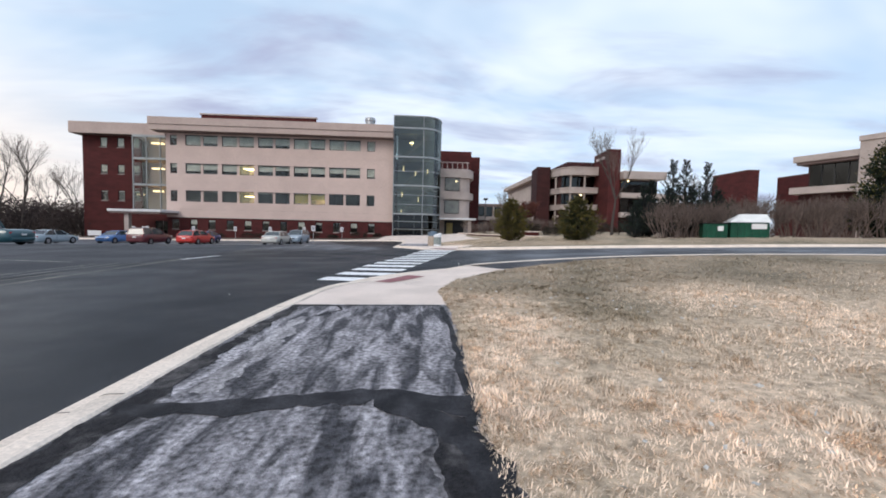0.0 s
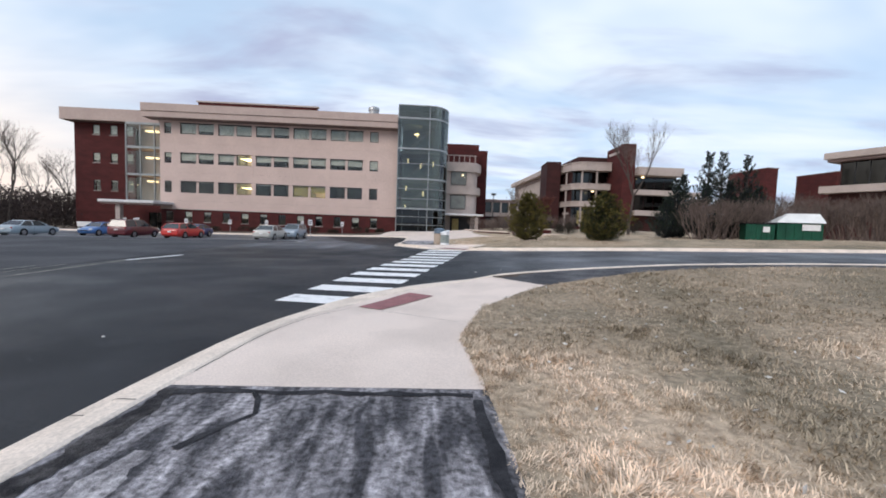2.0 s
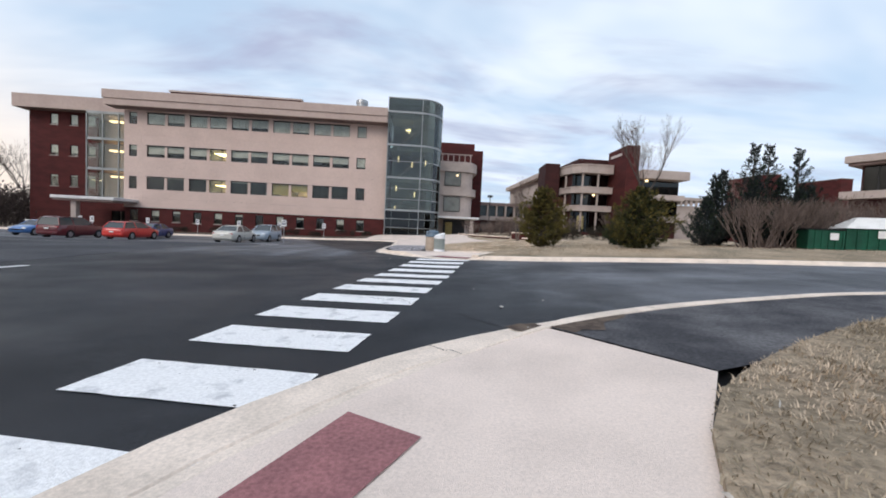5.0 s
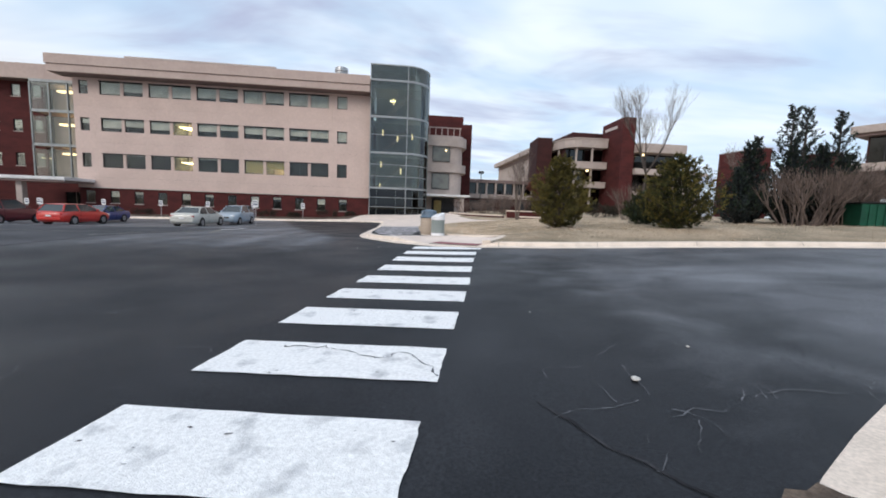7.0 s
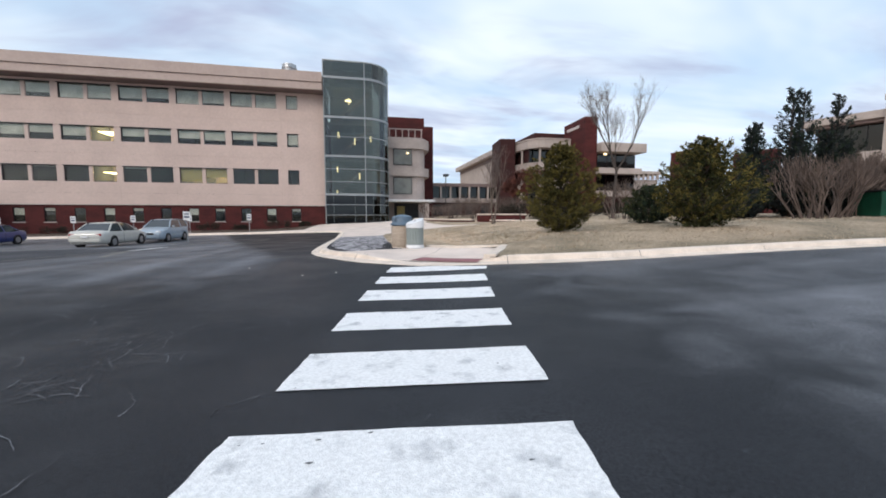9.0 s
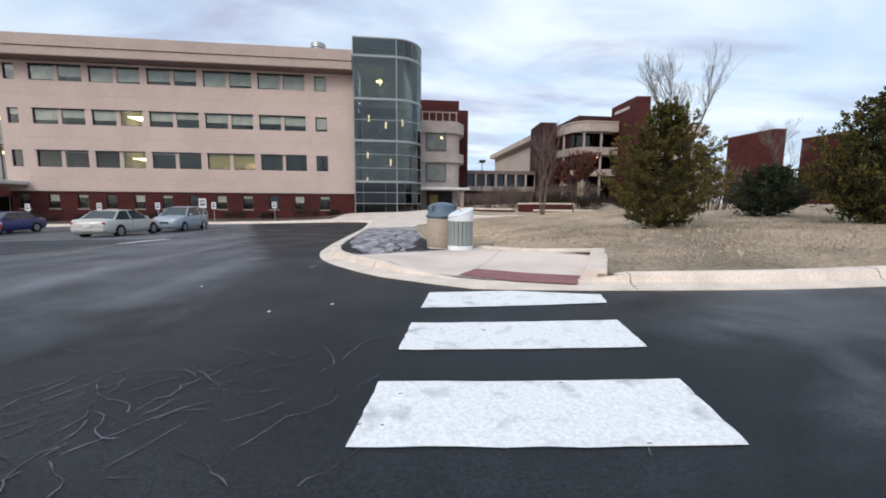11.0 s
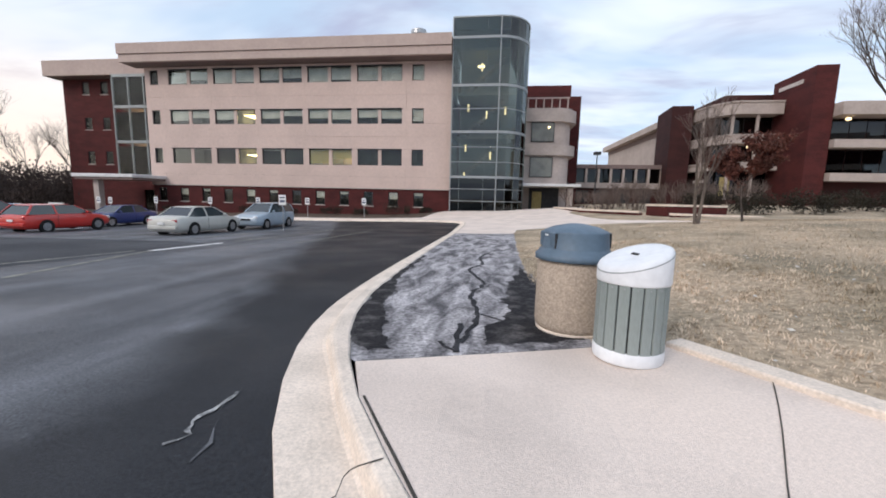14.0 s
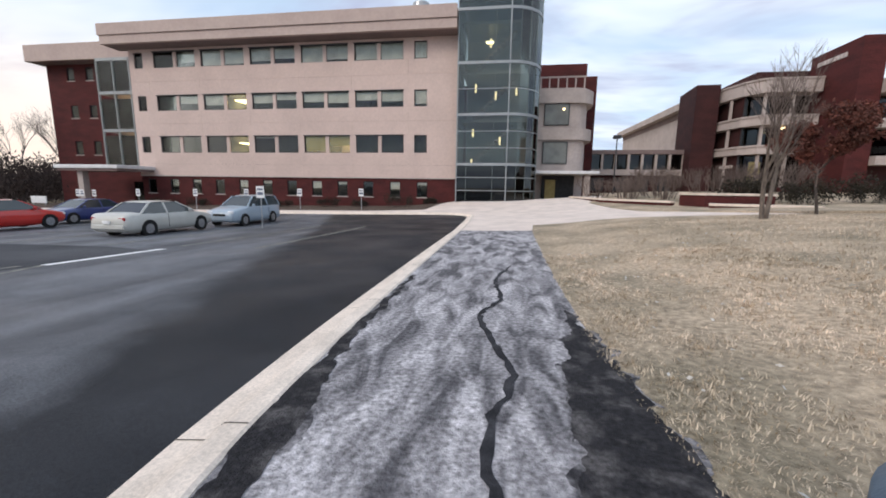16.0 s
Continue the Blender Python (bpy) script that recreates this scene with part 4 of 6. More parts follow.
    # extra pale panels before the back wall, added to catch the lamp light
    for x0, x1, z0, z1 in ((-31.2, -28.6, 8.4, 12.9), (-31.2, -28.6, 3.7, 8.0), (-22.2, -16.6, 3.7, 8.0)):
        part("lit_panel", boxes((x0, 73.8, z0, x1, 73.9, z1)), BALCONY, root, "pale panel added in a lit room to catch its lamp light")
    rng = random.Random(3)
    for r, (za, zb) in enumerate(ROWS):
        window("window", 1.1, zb - za, pose(-42.6, FY, za), 1, (0.0, 0.4, 0.3)[r], "narrow fixed window in the panel wall")
        window("window", 1.35, zb - za, pose(-9.55, FY, za), 1, (0.0, 0.85, 0.95)[r], "narrow fixed window in the panel wall")
        for k, x in enumerate(WIDE):
            b = tuple(min(1, max(0, (0.12, 0.62, 0.93)[r] + rng.uniform(-0.25, 0.12))) for _ in range(2))
            mat = BLIND
            if (r, k) in ((1, 1), (0, 1)):
                b = (b[0], 0.0)
            if (r, k) == (0, 3):
                b, mat = (0.9, 0.6), CURTAIN_AND_LIT
            window("window", 5.3, zb - za, pose(x, FY, za), 2, b, ("paired window with dark glass", "paired window with half-lowered blinds", "paired window with pale drawn blinds")[r], None, mat)
    for i, x in enumerate(BASE_WIN):
        window("window", 1.15, 1.65, pose(x, FY + 0.06, 0.3), 1, (0, 0.5, 0.2)[i % 3], "small basement window in the brick base", None, None, True)
    # left wing
    wing_holes = [(x, x + 1.15, za + 0.05, zb) for x in (-57.1, -54.2, -51.6) for za, zb in ROWS]
    part("wing_wall", wall_with_holes(-60.1, -50.2, -2.5, 16.5, 74.0, 74.4, wing_holes), BRICK, root, "dark red brick wing")
    part("wing_wall", boxes((-60.1, 74.4, -2.5, -59.7, 92, 16.5)), BRICK, root)
    part("wing_fascia", boxes((-60.9, 72.2, 16.5, -44.9, 72.6, 18.45)), FASCIA, root, "pinkish metal fascia of the wing")
    part("wing_fascia", boxes((-60.9, 72.6, 16.5, -60.4, 92, 18.45)), FASCIA, root)
    # wing soffit in the same tone, eaves' shade painted in
    part("wing_soffit", boxes((-60.7, 72.6, 16.5, -44.9, 74.2, 16.6)), FASCIA_DARK_SHADE, root)
    part("wing_roof", boxes((-60.6, 72.4, 18.1, -44.9, 92, 18.3)), FASCIA, root)
    bm = boxes((-60, 78, -2.5, -50, 78.2, 16.5), *[(-60, 74.45, z - 0.3, -50, 78, z) for z in (3.6, 8.35, 13.05)])
    part("interior", bm, ROOM, root)
    for x in (-57.1, -54.2, -51.6):
        for r, (za, zb) in enumerate(ROWS):
            window("window", 1.15, zb - za - 0.05, pose(x, 74.0, za + 0.05), 1, (0.1, 0.75, 0.9)[r], "narrow window in the brick wing", None, None, True)
    part("ceiling_light", boxes((-51.6, 74.8, 6.3, -50.6, 75.6, 6.36)), LAMP_WARM, root, "lit lamp in the wing")
    # glazed stair between wing and main wall
    part("stair_frame", boxes(*[(-50.2, 71.9, z, -43.3, 72.15, z + 0.35) for z in (3.3, 7.7, 12.2, 16.1)], *[(x, 71.9, 3.3, x + 0.14, 72.15, 16.4) for x in (-50.2, -47.9, -45.6, -43.45)]),
         FRAME_GREY, root, "grey stair glazing bars")
    for z in (3.65, 8.05, 12.55):
        for x in (-50.06, -47.76, -45.46):
            part("stair_pane", boxes((x, 72.0, z, x + 2.1, 72.03, z + 3.6)), GLASS, root).visible_shadow = False
    part("stair_interior", boxes((-50.2, 75.5, -1, -43.3, 75.7, 16.4), *[(-50.2, 72.3, z, -43.3, 75.5, z + 0.3) for z in (3.3, 7.7, 12.2, 16.0)]), BALCONY, root)
    for z, s in ((6.8, 0.7), (10.8, 0.9), (15.3, 0.9)):
        part("stair_lamp", boxes((-47.2 - s, 73.6, z, -47.2 + s, 74.4, z + 0.25)), LAMP_WARM, root, "lit stair lamp")
    # entrance canopy of the wing
    part("canopy", boxes((-49.4, 65.2, 2.95, -41.2, 70.0, 3.35), bevel=0.05), WHITE_METAL, root, "flat pale entrance canopy")
    part("canopy_band", boxes((-49.2, 65.4, 2.7, -41.4, 70.0, 2.95)), FASCIA_DARK_SHADE, root)
    part("canopy_column", boxes((-47.4, 66.0, -2.0, -46.7, 66.7, 2.7), bevel=0.03), BALCONY, root, "pale square canopy column")
    part("entrance_wall", wall_with_holes(-50.2, -43.3, -2.5, 3.3, 72.0, 72.3, [(-46.6, -44.0, -1.4, 1.6)]), BRICK, root)
    part("entrance_door", boxes((-46.6, 72.15, -1.4, -45.35, 72.2, 1.6), (-45.25, 72.15, -1.4, -44.0, 72.2, 1.6)), GLASS_DARK, root, "dark glazed entrance doors")


main_building()


def glass_tower():
    root = thing("glass_stair_tower", pose(0, 0, 0), "tall glazed stair tower with a rounded corner, rooms lit inside", "building")
    arc = [(0.2 + 3.2 * math.sin(a), 72.6 - 3.6 * math.cos(a)) for a in [radians(90) * i / 5 for i in range(6)]]
    line = [(-4.9, 69.0), (-3.9, 69.0), (-1.2, 69.0)] + arc + [(3.4, 76.5), (3.4, 80)]
    levels = [-0.2, 3.8, 8.7, 13.6, 18.5, 20.6]
    for i, p in enumerate(line):
        main = i in (0, 3, len(line) - 2)
        r = 0.06 if main else 0.025
        part("mullion", lathe([(r, -0.3), (r, 20.6)], 8), FRAME_GREY if main else SPANDREL, root, "pale grey main mullion" if main else "", at=pose(p[0], p[1], 0))
    for z in levels[1:]:
        bm = bmesh.new()
        for p, q in zip(line, line[1:]):
            obox(bm, p, q, 0.2, z - 0.14, z + 0.12 if z < 20 else z, 0.05)
        part("band", bm, FRAME_GREY, root, "grey floor band")
    for i, (z0, z1) in enumerate(zip(levels, levels[1:])):
        subs = (3, 3, 2, 1, 1)[i]
        h = (z1 - z0) / subs
        for s in range(subs):
            za, zb = z0 + s * h, z0 + (s + 1) * h
            if s:
                bm = bmesh.new()
                for p, q in zip(line, line[1:]):
                    obox(bm, p, q, 0.08, za - 0.035, za + 0.035, 0.03)
                part("transom", bm, FRAME_GREY, root)
            for p, q in zip(line, line[1:]):
                bm = obox(bmesh.new(), p, q, 0.02, za + 0.05, zb - 0.05)
                part("pane", bm, GLASS_DARK if i == 0 else GLASS_TOWER, root).visible_shadow = False
    bm = bmesh.new()
    for z in levels[1:]:
        box(bm, -4.7, 72.0, z - 0.3, 3.2, 79, z)
    box(bm, -4.7, 77, -0.3, 3.2, 77.2, 20.4)
    part("interior", bm, LANDING, root, "stair landings behind the glass")
    for k in range(4):                      # stair flights
        z = levels[k]
        bm = bmesh.new()
        for i in range(12):
            box(bm, -4.2 + i * 0.42, 74.0, z + 0.2 + i * 0.38, -3.75 + i * 0.42, 75.6, z + 0.4 + i * 0.38)
        part("stair_flight", bm, BALCONY, root, "pale stair flight")
    for x, z in ((-3.4, 12.6), (-1.9, 17.2), (-3.6, 7.9), (-1.2, 11.8), (1.0, 12.2), (-0.6, 7.0), (-3.7, 4.6)):
        part("pendant_lamp", boxes((x - 0.09, 73.2, z - 0.85, x + 0.09, 73.35, z)), LAMP_WARM, root, "lit pendant lamp")
    part("ceiling_light", boxes((-2.4, 73, 16.8, -1.6, 73.6, 16.9)), LAMP_SOFT, root)
    part("roof", prism(line + [(-4.9, 80)], 20.5, 20.62), FRAME_GREY, root)
    part("side_wall", boxes((-4.95, 69.1, 16.0, -4.85, 80, 20.5)), SPANDREL, root)
    part("plinth", prism([(x, y - 0.1) for x, y in line] + [(-4.9, 80)], -1.2, -0.15), CONCRETE_OLD, root)


glass_tower()


def curved_wing():
    """Brick wing with rounded balconies beside the tower."""
    root = thing("balcony_wing", pose(0, 0, 0), "brick wing with cream rounded balconies and a low canopy", "building")

    def rounded(x0, x1, y, depth, r):
        pts = [(x0, y)]
        for i in range(7):
            a = radians(90) * i / 6
            pts.append((x1 - r + r * math.sin(a), y + r - r * math.cos(a)))
        return pts + [(x1, y + depth), (x0, y + depth)]

    part("brick_mass", boxes((3.6, 86.8, -1.5, 10.7, 96, 18.3)), BRICK, root, "red brick upper mass")
    part("brick_mass", boxes((10.71, 94.0, -1.5, 13.6, 104, 18.5)), BRICK, root)
    part("cream_wall", prism(rounded(3.5, 9.7, 78.1, 8, 2.0), -1.2, 12.0), BALCONY, root, "cream rendered curved wall")
    for z0, z1 in ((11.4, 12.9), (7.2, 8.5)):
        part("balcony", prism(rounded(3.45, 10.4, 77.6, 9, 2.6), z0, z1), BALCONY, root, "cream rounded balcony front")
    part("roof_slab", prism(rounded(3.45, 10.0, 78.2, 9, 2.2), 12.9, 13.2), BALCONY, root)
    for i in range(6):
        part("rail_post", boxes((3.9 + i * 1.0, 78.4, 13.1, 4.05 + i * 1.0, 78.5, 14.5)), BALCONY, root)
    part("rail", boxes((3.6, 78.35, 14.4, 9.2, 78.55, 14.55)), BALCONY, root)
    for z0, z1 in ((8.9, 11.4), (4.4, 7.0)):
        part("window_frame", boxes((4.5, 77.98, z0, 7.4, 78.09, z1)), FRAME_DARK, root)
        part("pane", boxes((4.6, 77.93, z0 + 0.1, 7.3, 77.97, z1 - 0.1)), DIM_WINDOW, root, "dim beige window")
    part("lamp", boxes((6.6, 77.8, 10.6, 6.85, 77.9, 10.85)), LAMP_WARM, root, "lit lamp")
    part("canopy", boxes((3.3, 73.6, 3.05, 10.3, 79.0, 3.4), bevel=0.05), WHITE_METAL, root, "flat white canopy over the doors")
    part("door_recess", boxes((4.6, 77.9, -0.3, 8.4, 78.08, 3.0)), FRAME_DARK, root)
    # no lamp here: the lit look is put into the door's ochre
    part("door", boxes((5.0, 77.84, -0.2, 6.2, 77.89, 2.5)), CURTAIN_AND_LIT, root, "entrance door whose ochre colour stands for lamplight")
    part("column", boxes((8.9, 74.2, -1.0, 9.5, 74.8, 3.05)), BALCONY, root)


curved_wing()


def link_bridge():
    root = thing("link_bridge", pose(0, 0, 0), "low glazed link corridor between the brick buildings", "building")
    part("roof", boxes((12.5, 94.6, 6.95, 28, 98, 7.6)), FASCIA_DARK_SHADE, root)
    part("floor_band", boxes((12.5, 94.8, 3.7, 28, 98, 4.6)), BALCONY, root)
    part("glazing", boxes((12.5, 95.3, 4.6, 28, 95.35, 6.95)), GLASS_DARK, root)
    part("rear_wall", boxes((12.5, 97.5, 4.6, 28, 97.7, 6.95)), ROOM, root)
    for i in range(8):
        part("column", boxes((13.2 + i * 2.0, 94.7, 4.6, 13.55 + i * 2.0, 95.1, 6.95)), BALCONY, root)
    part("base", boxes((12.5, 95.6, -0.5, 28, 98, 3.7)), BRICK_DARK, root)
    for i in range(4):
        part("opening", boxes((14 + i * 3.4, 95.5, 1.2, 16 + i * 3.4, 95.58, 3.3)), FRAME_DARK, root)


link_bridge()


def right_building():
    root = thing("brick_block", pose(0, 0, 0), "three-storey red brick block with piers and pale balcony bands", "building")
    part("pier", prism([(27.7, 99.3), (27.0, 92.0), (30.1, 91.9), (30.6, 99.3)], -0.5, 16.4), BRICK_DARK, root, "tall brick pier with a slit window")
    part("slit_window", obox(bmesh.new(), (27.35, 95.6), (27.2, 94.1), 0.1, 6.2, 13.6, -0.02), SPANDREL, root, "tall narrow window")
    part("pier", prism([(39.4, 89.3), (38.9, 81.0), (41.3, 80.9), (42.2, 89.3)], -0.5, 18.7), BRICK, root, "broad brick pier with a sign")
    ux, uy = -0.06, -0.998
    for k in range(9):
        p = (39.33 + ux * (0.8 + k * 0.55), 88.7 + uy * (0.8 + k * 0.55))
        part("sign_letter", obox(bmesh.new(), p, (p[0] + ux * 0.4, p[1] + uy * 0.4), 0.08, 17.2 - k * 0.01, 17.7 - k * 0.01, 0.08), SIGN_LETTER, root, "pale raised sign bar")
    # balcony part between the piers
    part("core", boxes((31.5, 88.6, -0.5, 39.5, 104, 14.0)), BRICK_DARK, root, "dark recessed wall")
    part("upper_mass", boxes((33.2, 89.5, 14, 42, 103, 17.3)), BRICK_DARK, root)
    for za, zb in ((11.3, 13.9), (7.5, 9.9), (1.4, 6.3)):
        for k in range(4):
            x0 = 31.8 + k * 1.85
            part("pane", boxes((x0, 88.42, za, x0 + 1.75, 88.46, zb)), GLASS_DARK, root, "dark glazing")
        part("window_frame", boxes((31.6, 88.47, za, 39.0, 88.58, zb)), FRAME_DARK, root)
    outline = [(30.2, 97), (30.5, 91.5), (31.2, 88.2), (32.6, 86.3), (33.6, 86.0), (39.0, 86.0), (39.2, 97)]
    for z0, z1 in ((13.95, 15.5), (9.95, 11.0), (6.3, 7.2)):
        part("balcony_band", prism(outline, z0, z1), BALCONY, root, "pale balcony band")
        part("band_lip", prism([(x - 0.12 if x < 33 else x, y - 0.12) for x, y in outline], z1, z1 + 0.22), BALCONY, root)
    for x, y in ((30.9, 90.4), (32.9, 86.6), (36.0, 86.4)):
        part("column", boxes((x, y, 0.6, x + 0.3, y + 0.3, 13.95)), BALCONY, root)
    part("brace", obox(bmesh.new(), (30.8, 91.4), (31.2, 89.0), 0.2, 4.6, 5.0), BALCONY, root)
    part("lamp", boxes((35.2, 86.4, 9.4, 35.6, 86.7, 9.7)), LAMP_WARM, root, "lit lamp")
    # flat ochre panel; the room's lamplight is painted as its colour
    part("lit_room", boxes((33.0, 88.3, 2.6, 34.4, 88.4, 5.4)), CURTAIN_AND_LIT, root, "ochre panel whose colour stands for a lit room")
    part("foundation_wall", boxes((30.6, 86.2, -0.6, 38.9, 86.8, 2.0)), BRICK, root)
    # part to the right of the broad pier
    part("side_wall", boxes((42, 82, -0.5, 50, 98, 12.4)), BRICK_DARK, root)
    part("roof_band", boxes((41.4, 79.6, 12.5, 50.6, 98, 14.1), bevel=0.06), BALCONY, root, "pale overhanging roof band")
    part("floor_band", boxes((41.4, 80.2, 8.7, 50.2, 82, 9.7)), BALCONY, root)
    part("floor_band", boxes((41.4, 80.2, 4.6, 50.2, 82, 5.6)), BALCONY, root)
    for za, zb in ((9.8, 12.3), (5.7, 8.6)):
        for k in range(4):
            part("pane", boxes((42.1 + k * 2.0, 81.88, za, 44.0 + k * 2.0, 81.94, zb)), GLASS_DARK, root, "dark glazing")
    part("lamp", boxes((42.6, 80.4, 12.0, 43.0, 80.7, 12.3)), LAMP_WARM, root, "lit lamp")
    # long wing behind the slim pier
    part("rear_wing", boxes((31.0, 99.4, -0.5, 46, 141, 14.2)), BALCONY, root, "pale rendered rear wing")
    part("rear_band", boxes((30.9, 99.4, 14.2, 46, 141, 15.2)), FASCIA_DARK_SHADE, root)
    part("rear_roof", boxes((29.6, 98.6, 15.2, 46, 142, 16.4), bevel=0.06), BALCONY, root, "flat pale overhanging roof")


right_building()


def far_right():
    root = thing("far_office_block", pose(0, 0, 0), "far office block with a deep concrete roof edge and dark glass", "building")

    def along(a, b, thick, z0, z1, out):
        """A slab of the west front, from a to b metres along it."""
        p, q = ((57.5 + 0.346 * t, 59.1 - 0.938 * t) for t in (a, b))
        return obox(bmesh.new(), p, q, thick, z0, z1, out)

    part("roof_slab", along(0.0, 7.6, 9.0, 12.75, 13.65, 0.0), BALCONY, root, "deep pale concrete roof edge")
    part("roof_lip", along(0.3, 7.6, 9.0, 12.35, 12.74, -0.35), FASCIA_DARK_SHADE, root)
    part("interior", along(1.8, 7.6, 0.3, 8.9, 12.3, -4.0), ROOM, root)
    for k in range(4):
        part("pane", along(1.5 + k * 1.5, 2.9 + k * 1.5, 0.04, 8.95, 12.3, -1.6), GLASS_DARK, root, "dark band of glass")
        part("mullion", along(2.9 + k * 1.5, 3.0 + k * 1.5, 0.1, 8.95, 12.3, -1.55), FRAME_DARK, root)
        if k > 1:
            part("blind", along(1.55 + k * 1.5, 2.85 + k * 1.5, 0.04, 10.9, 12.2, -1.75), BLIND, root, "grey half-lowered blind")
    part("end_wall", along(1.3, 1.5, 7.0, 8.9, 12.35, -1.6), BRICK_DARK, root)
    part("balcony_band", along(-0.25, 7.6, 6.0, 7.9, 8.9, 0.05), BALCONY, root, "pale concrete balcony band")
    part("wall", along(0.4, 7.6, 6.0, 0.3, 7.9, -1.2), BRICK_DARK, root)
    part("stair_block", along(7.6, 26.0, 9.0, 0.3, 14.6, 0.3), BALCONY, root, "plain pale concrete end block")
    part("stair_block_cap", along(7.5, 26.0, 9.2, 14.6, 15.3, 0.45), BALCONY, root)
    root = thing("brick_annex", pose(0, 0, 0), "plain square red brick annex in the distance", "building")
    part("wall", boxes((104.3, 100, 0, 107.5, 111, 18.4), bevel=0.05), BRICK, root)
    part("coping", boxes((104.2, 99.9, 18.4, 107.6, 111.1, 18.6)), FASCIA_DARK_SHADE, root)
    root = thing("brick_annex", pose(0, 0, 0), "plain square red brick annex behind the junipers", "building")
    part("wall", boxes((91, 106, 0, 94.2, 119.5, 19.6), bevel=0.05), BRICK, root)
    part("coping", boxes((90.9, 105.9, 19.6, 94.3, 119.6, 19.8)), FASCIA_DARK_SHADE, root)
    root = thing("low_pavilion", pose(0, 0, 0), "low pale flat-roofed pavilion far behind", "building")
    part("wall", boxes((50, 95, 0, 66, 105, 9.2)), BALCONY, root)
    part("roof", boxes((49, 94, 10.4, 67, 106, 11.0)), BALCONY, root)
    for i in range(14):
        part("column", boxes((49.6 + i * 1.2, 94.2, 9.2, 50.1 + i * 1.2, 94.5, 10.4)), BALCONY, root)


far_right()

# ---- things ----


def dome_bin(x, y):
    root = thing("litter_bin", pose(x, y, zg(x, y) + 0.13, 0, 0, 200), "round exposed-aggregate litter bin with a blue-grey dome lid", "bin", "bins by the crossing")
    part("body", lathe([(0.30, 0.0), (0.325, 0.03), (0.345, 0.06), (0.35, 0.10), (0.35, 0.66), (0.335, 0.70), (0.30, 0.71)], 40), AGGREGATE, root, "tan exposed-aggregate concrete body", True)
    part("base_ring", lathe([(0.29, -0.005), (0.335, 0.005), (0.335, 0.03), (0.30, 0.04)], 40), CONCRETE_OLD, root, "", True)
    lid = part("dome_lid", lathe([(0.345, 0.705), (0.375, 0.71), (0.375, 0.755), (0.35, 0.775), (0.345, 0.785), (0.335, 0.80), (0.322, 0.815), (0.318, 0.822), (0.306, 0.965), (0.306, 0.975), (0.298, 0.985), (0.20, 1.025), (0.08, 1.05), (0.02, 1.055)], 40),
               DOME_BLUE, root, "blue-grey moulded plastic dome", True)
    part("rim_groove", lathe([(0.34, 0.772), (0.343, 0.776), (0.343, 0.784), (0.34, 0.788)], 40), BLACK, lid)
    for a, name in ((0, "flap"), (180, "flap")):
        bm = bmesh.new()
        box(bm, 0.235, -0.14, 0.828, 0.306, 0.14, 0.975, bevel=0.010)
        flap = part(name, bm, DOME_BLUE, lid, "push flap", at=pose(0, 0, 0, 0, 0, a))
        for y0 in (-0.147, 0.142):
            part("flap_gap", boxes((0.22, y0, 0.828, 0.297, y0 + 0.005, 0.965)), FRAME_DARK, flap)
        part("push_label", boxes((0.3055, -0.03, 0.935, 0.3085, 0.03, 0.952)), SIGN_WHITE, flap)
    return root


def slat_bin(x, y):
    root = thing("recycling_bin", pose(x, y, zg(x, y) + 0.13, 0, 0, 20), "white round recycling bin clad in grey-green slats", "bin", "bins by the crossing")
    part("base", lathe([(0.250, 0.0), (0.262, 0.01), (0.265, 0.02), (0.265, 0.10), (0.258, 0.11), (0.225, 0.11)], 40), BIN_WHITE, root, "white plastic base ring", True)
    part("core", lathe([(0.238, 0.10), (0.238, 0.64)], 32), BLACK, root)
    n = 18
    for i in range(n):
        bm = bmesh.new()
        box(bm, 0.235, -0.0385, 0.105, 0.259, 0.0385, 0.63, bevel=0.004)
        s = part("slat", bm, SLAT, root, at=pose(0, 0, 0, 0, 0, 360 / n * i))
        part("screw", lathe([(0.006, 0), (0.006, 0.004), (0.002, 0.005)], 8), GALV, s, at=pose(0.259, 0, 0.60, 0, 90, 0))
    tilt = lambda px, py, z: z + (0.34 * (px + 0.265) if z > 0.70 else 0.0)
    lid = part("lid", lathe([(0.245, 0.62), (0.266, 0.625), (0.27, 0.64), (0.27, 0.705), (0.262, 0.73), (0.238, 0.745), (0.18, 0.747), (0.0005, 0.745)], 40, tilt), BIN_WHITE, root,
               "white lid sloping to one side", True)
    part("lid_seam", lathe([(0.2712, 0.702), (0.2722, 0.704), (0.2722, 0.708), (0.2712, 0.710)], 40, lambda px, py, z: z + 0.34 * (px + 0.265)), FRAME_GREY, lid)
    bm = boxes((-0.012, -0.035, 0, 0.012, 0.035, 0.006))
    part("slot", bm, BLACK, lid, "dark bottle slot", at=pose(0.0, 0.0, 0.7475 + 0.34 * 0.265 + 0.001, 0, -18.8, 0))
    return root


dome_bin(1.06, 29.02)
slat_bin(1.37, 28.28)


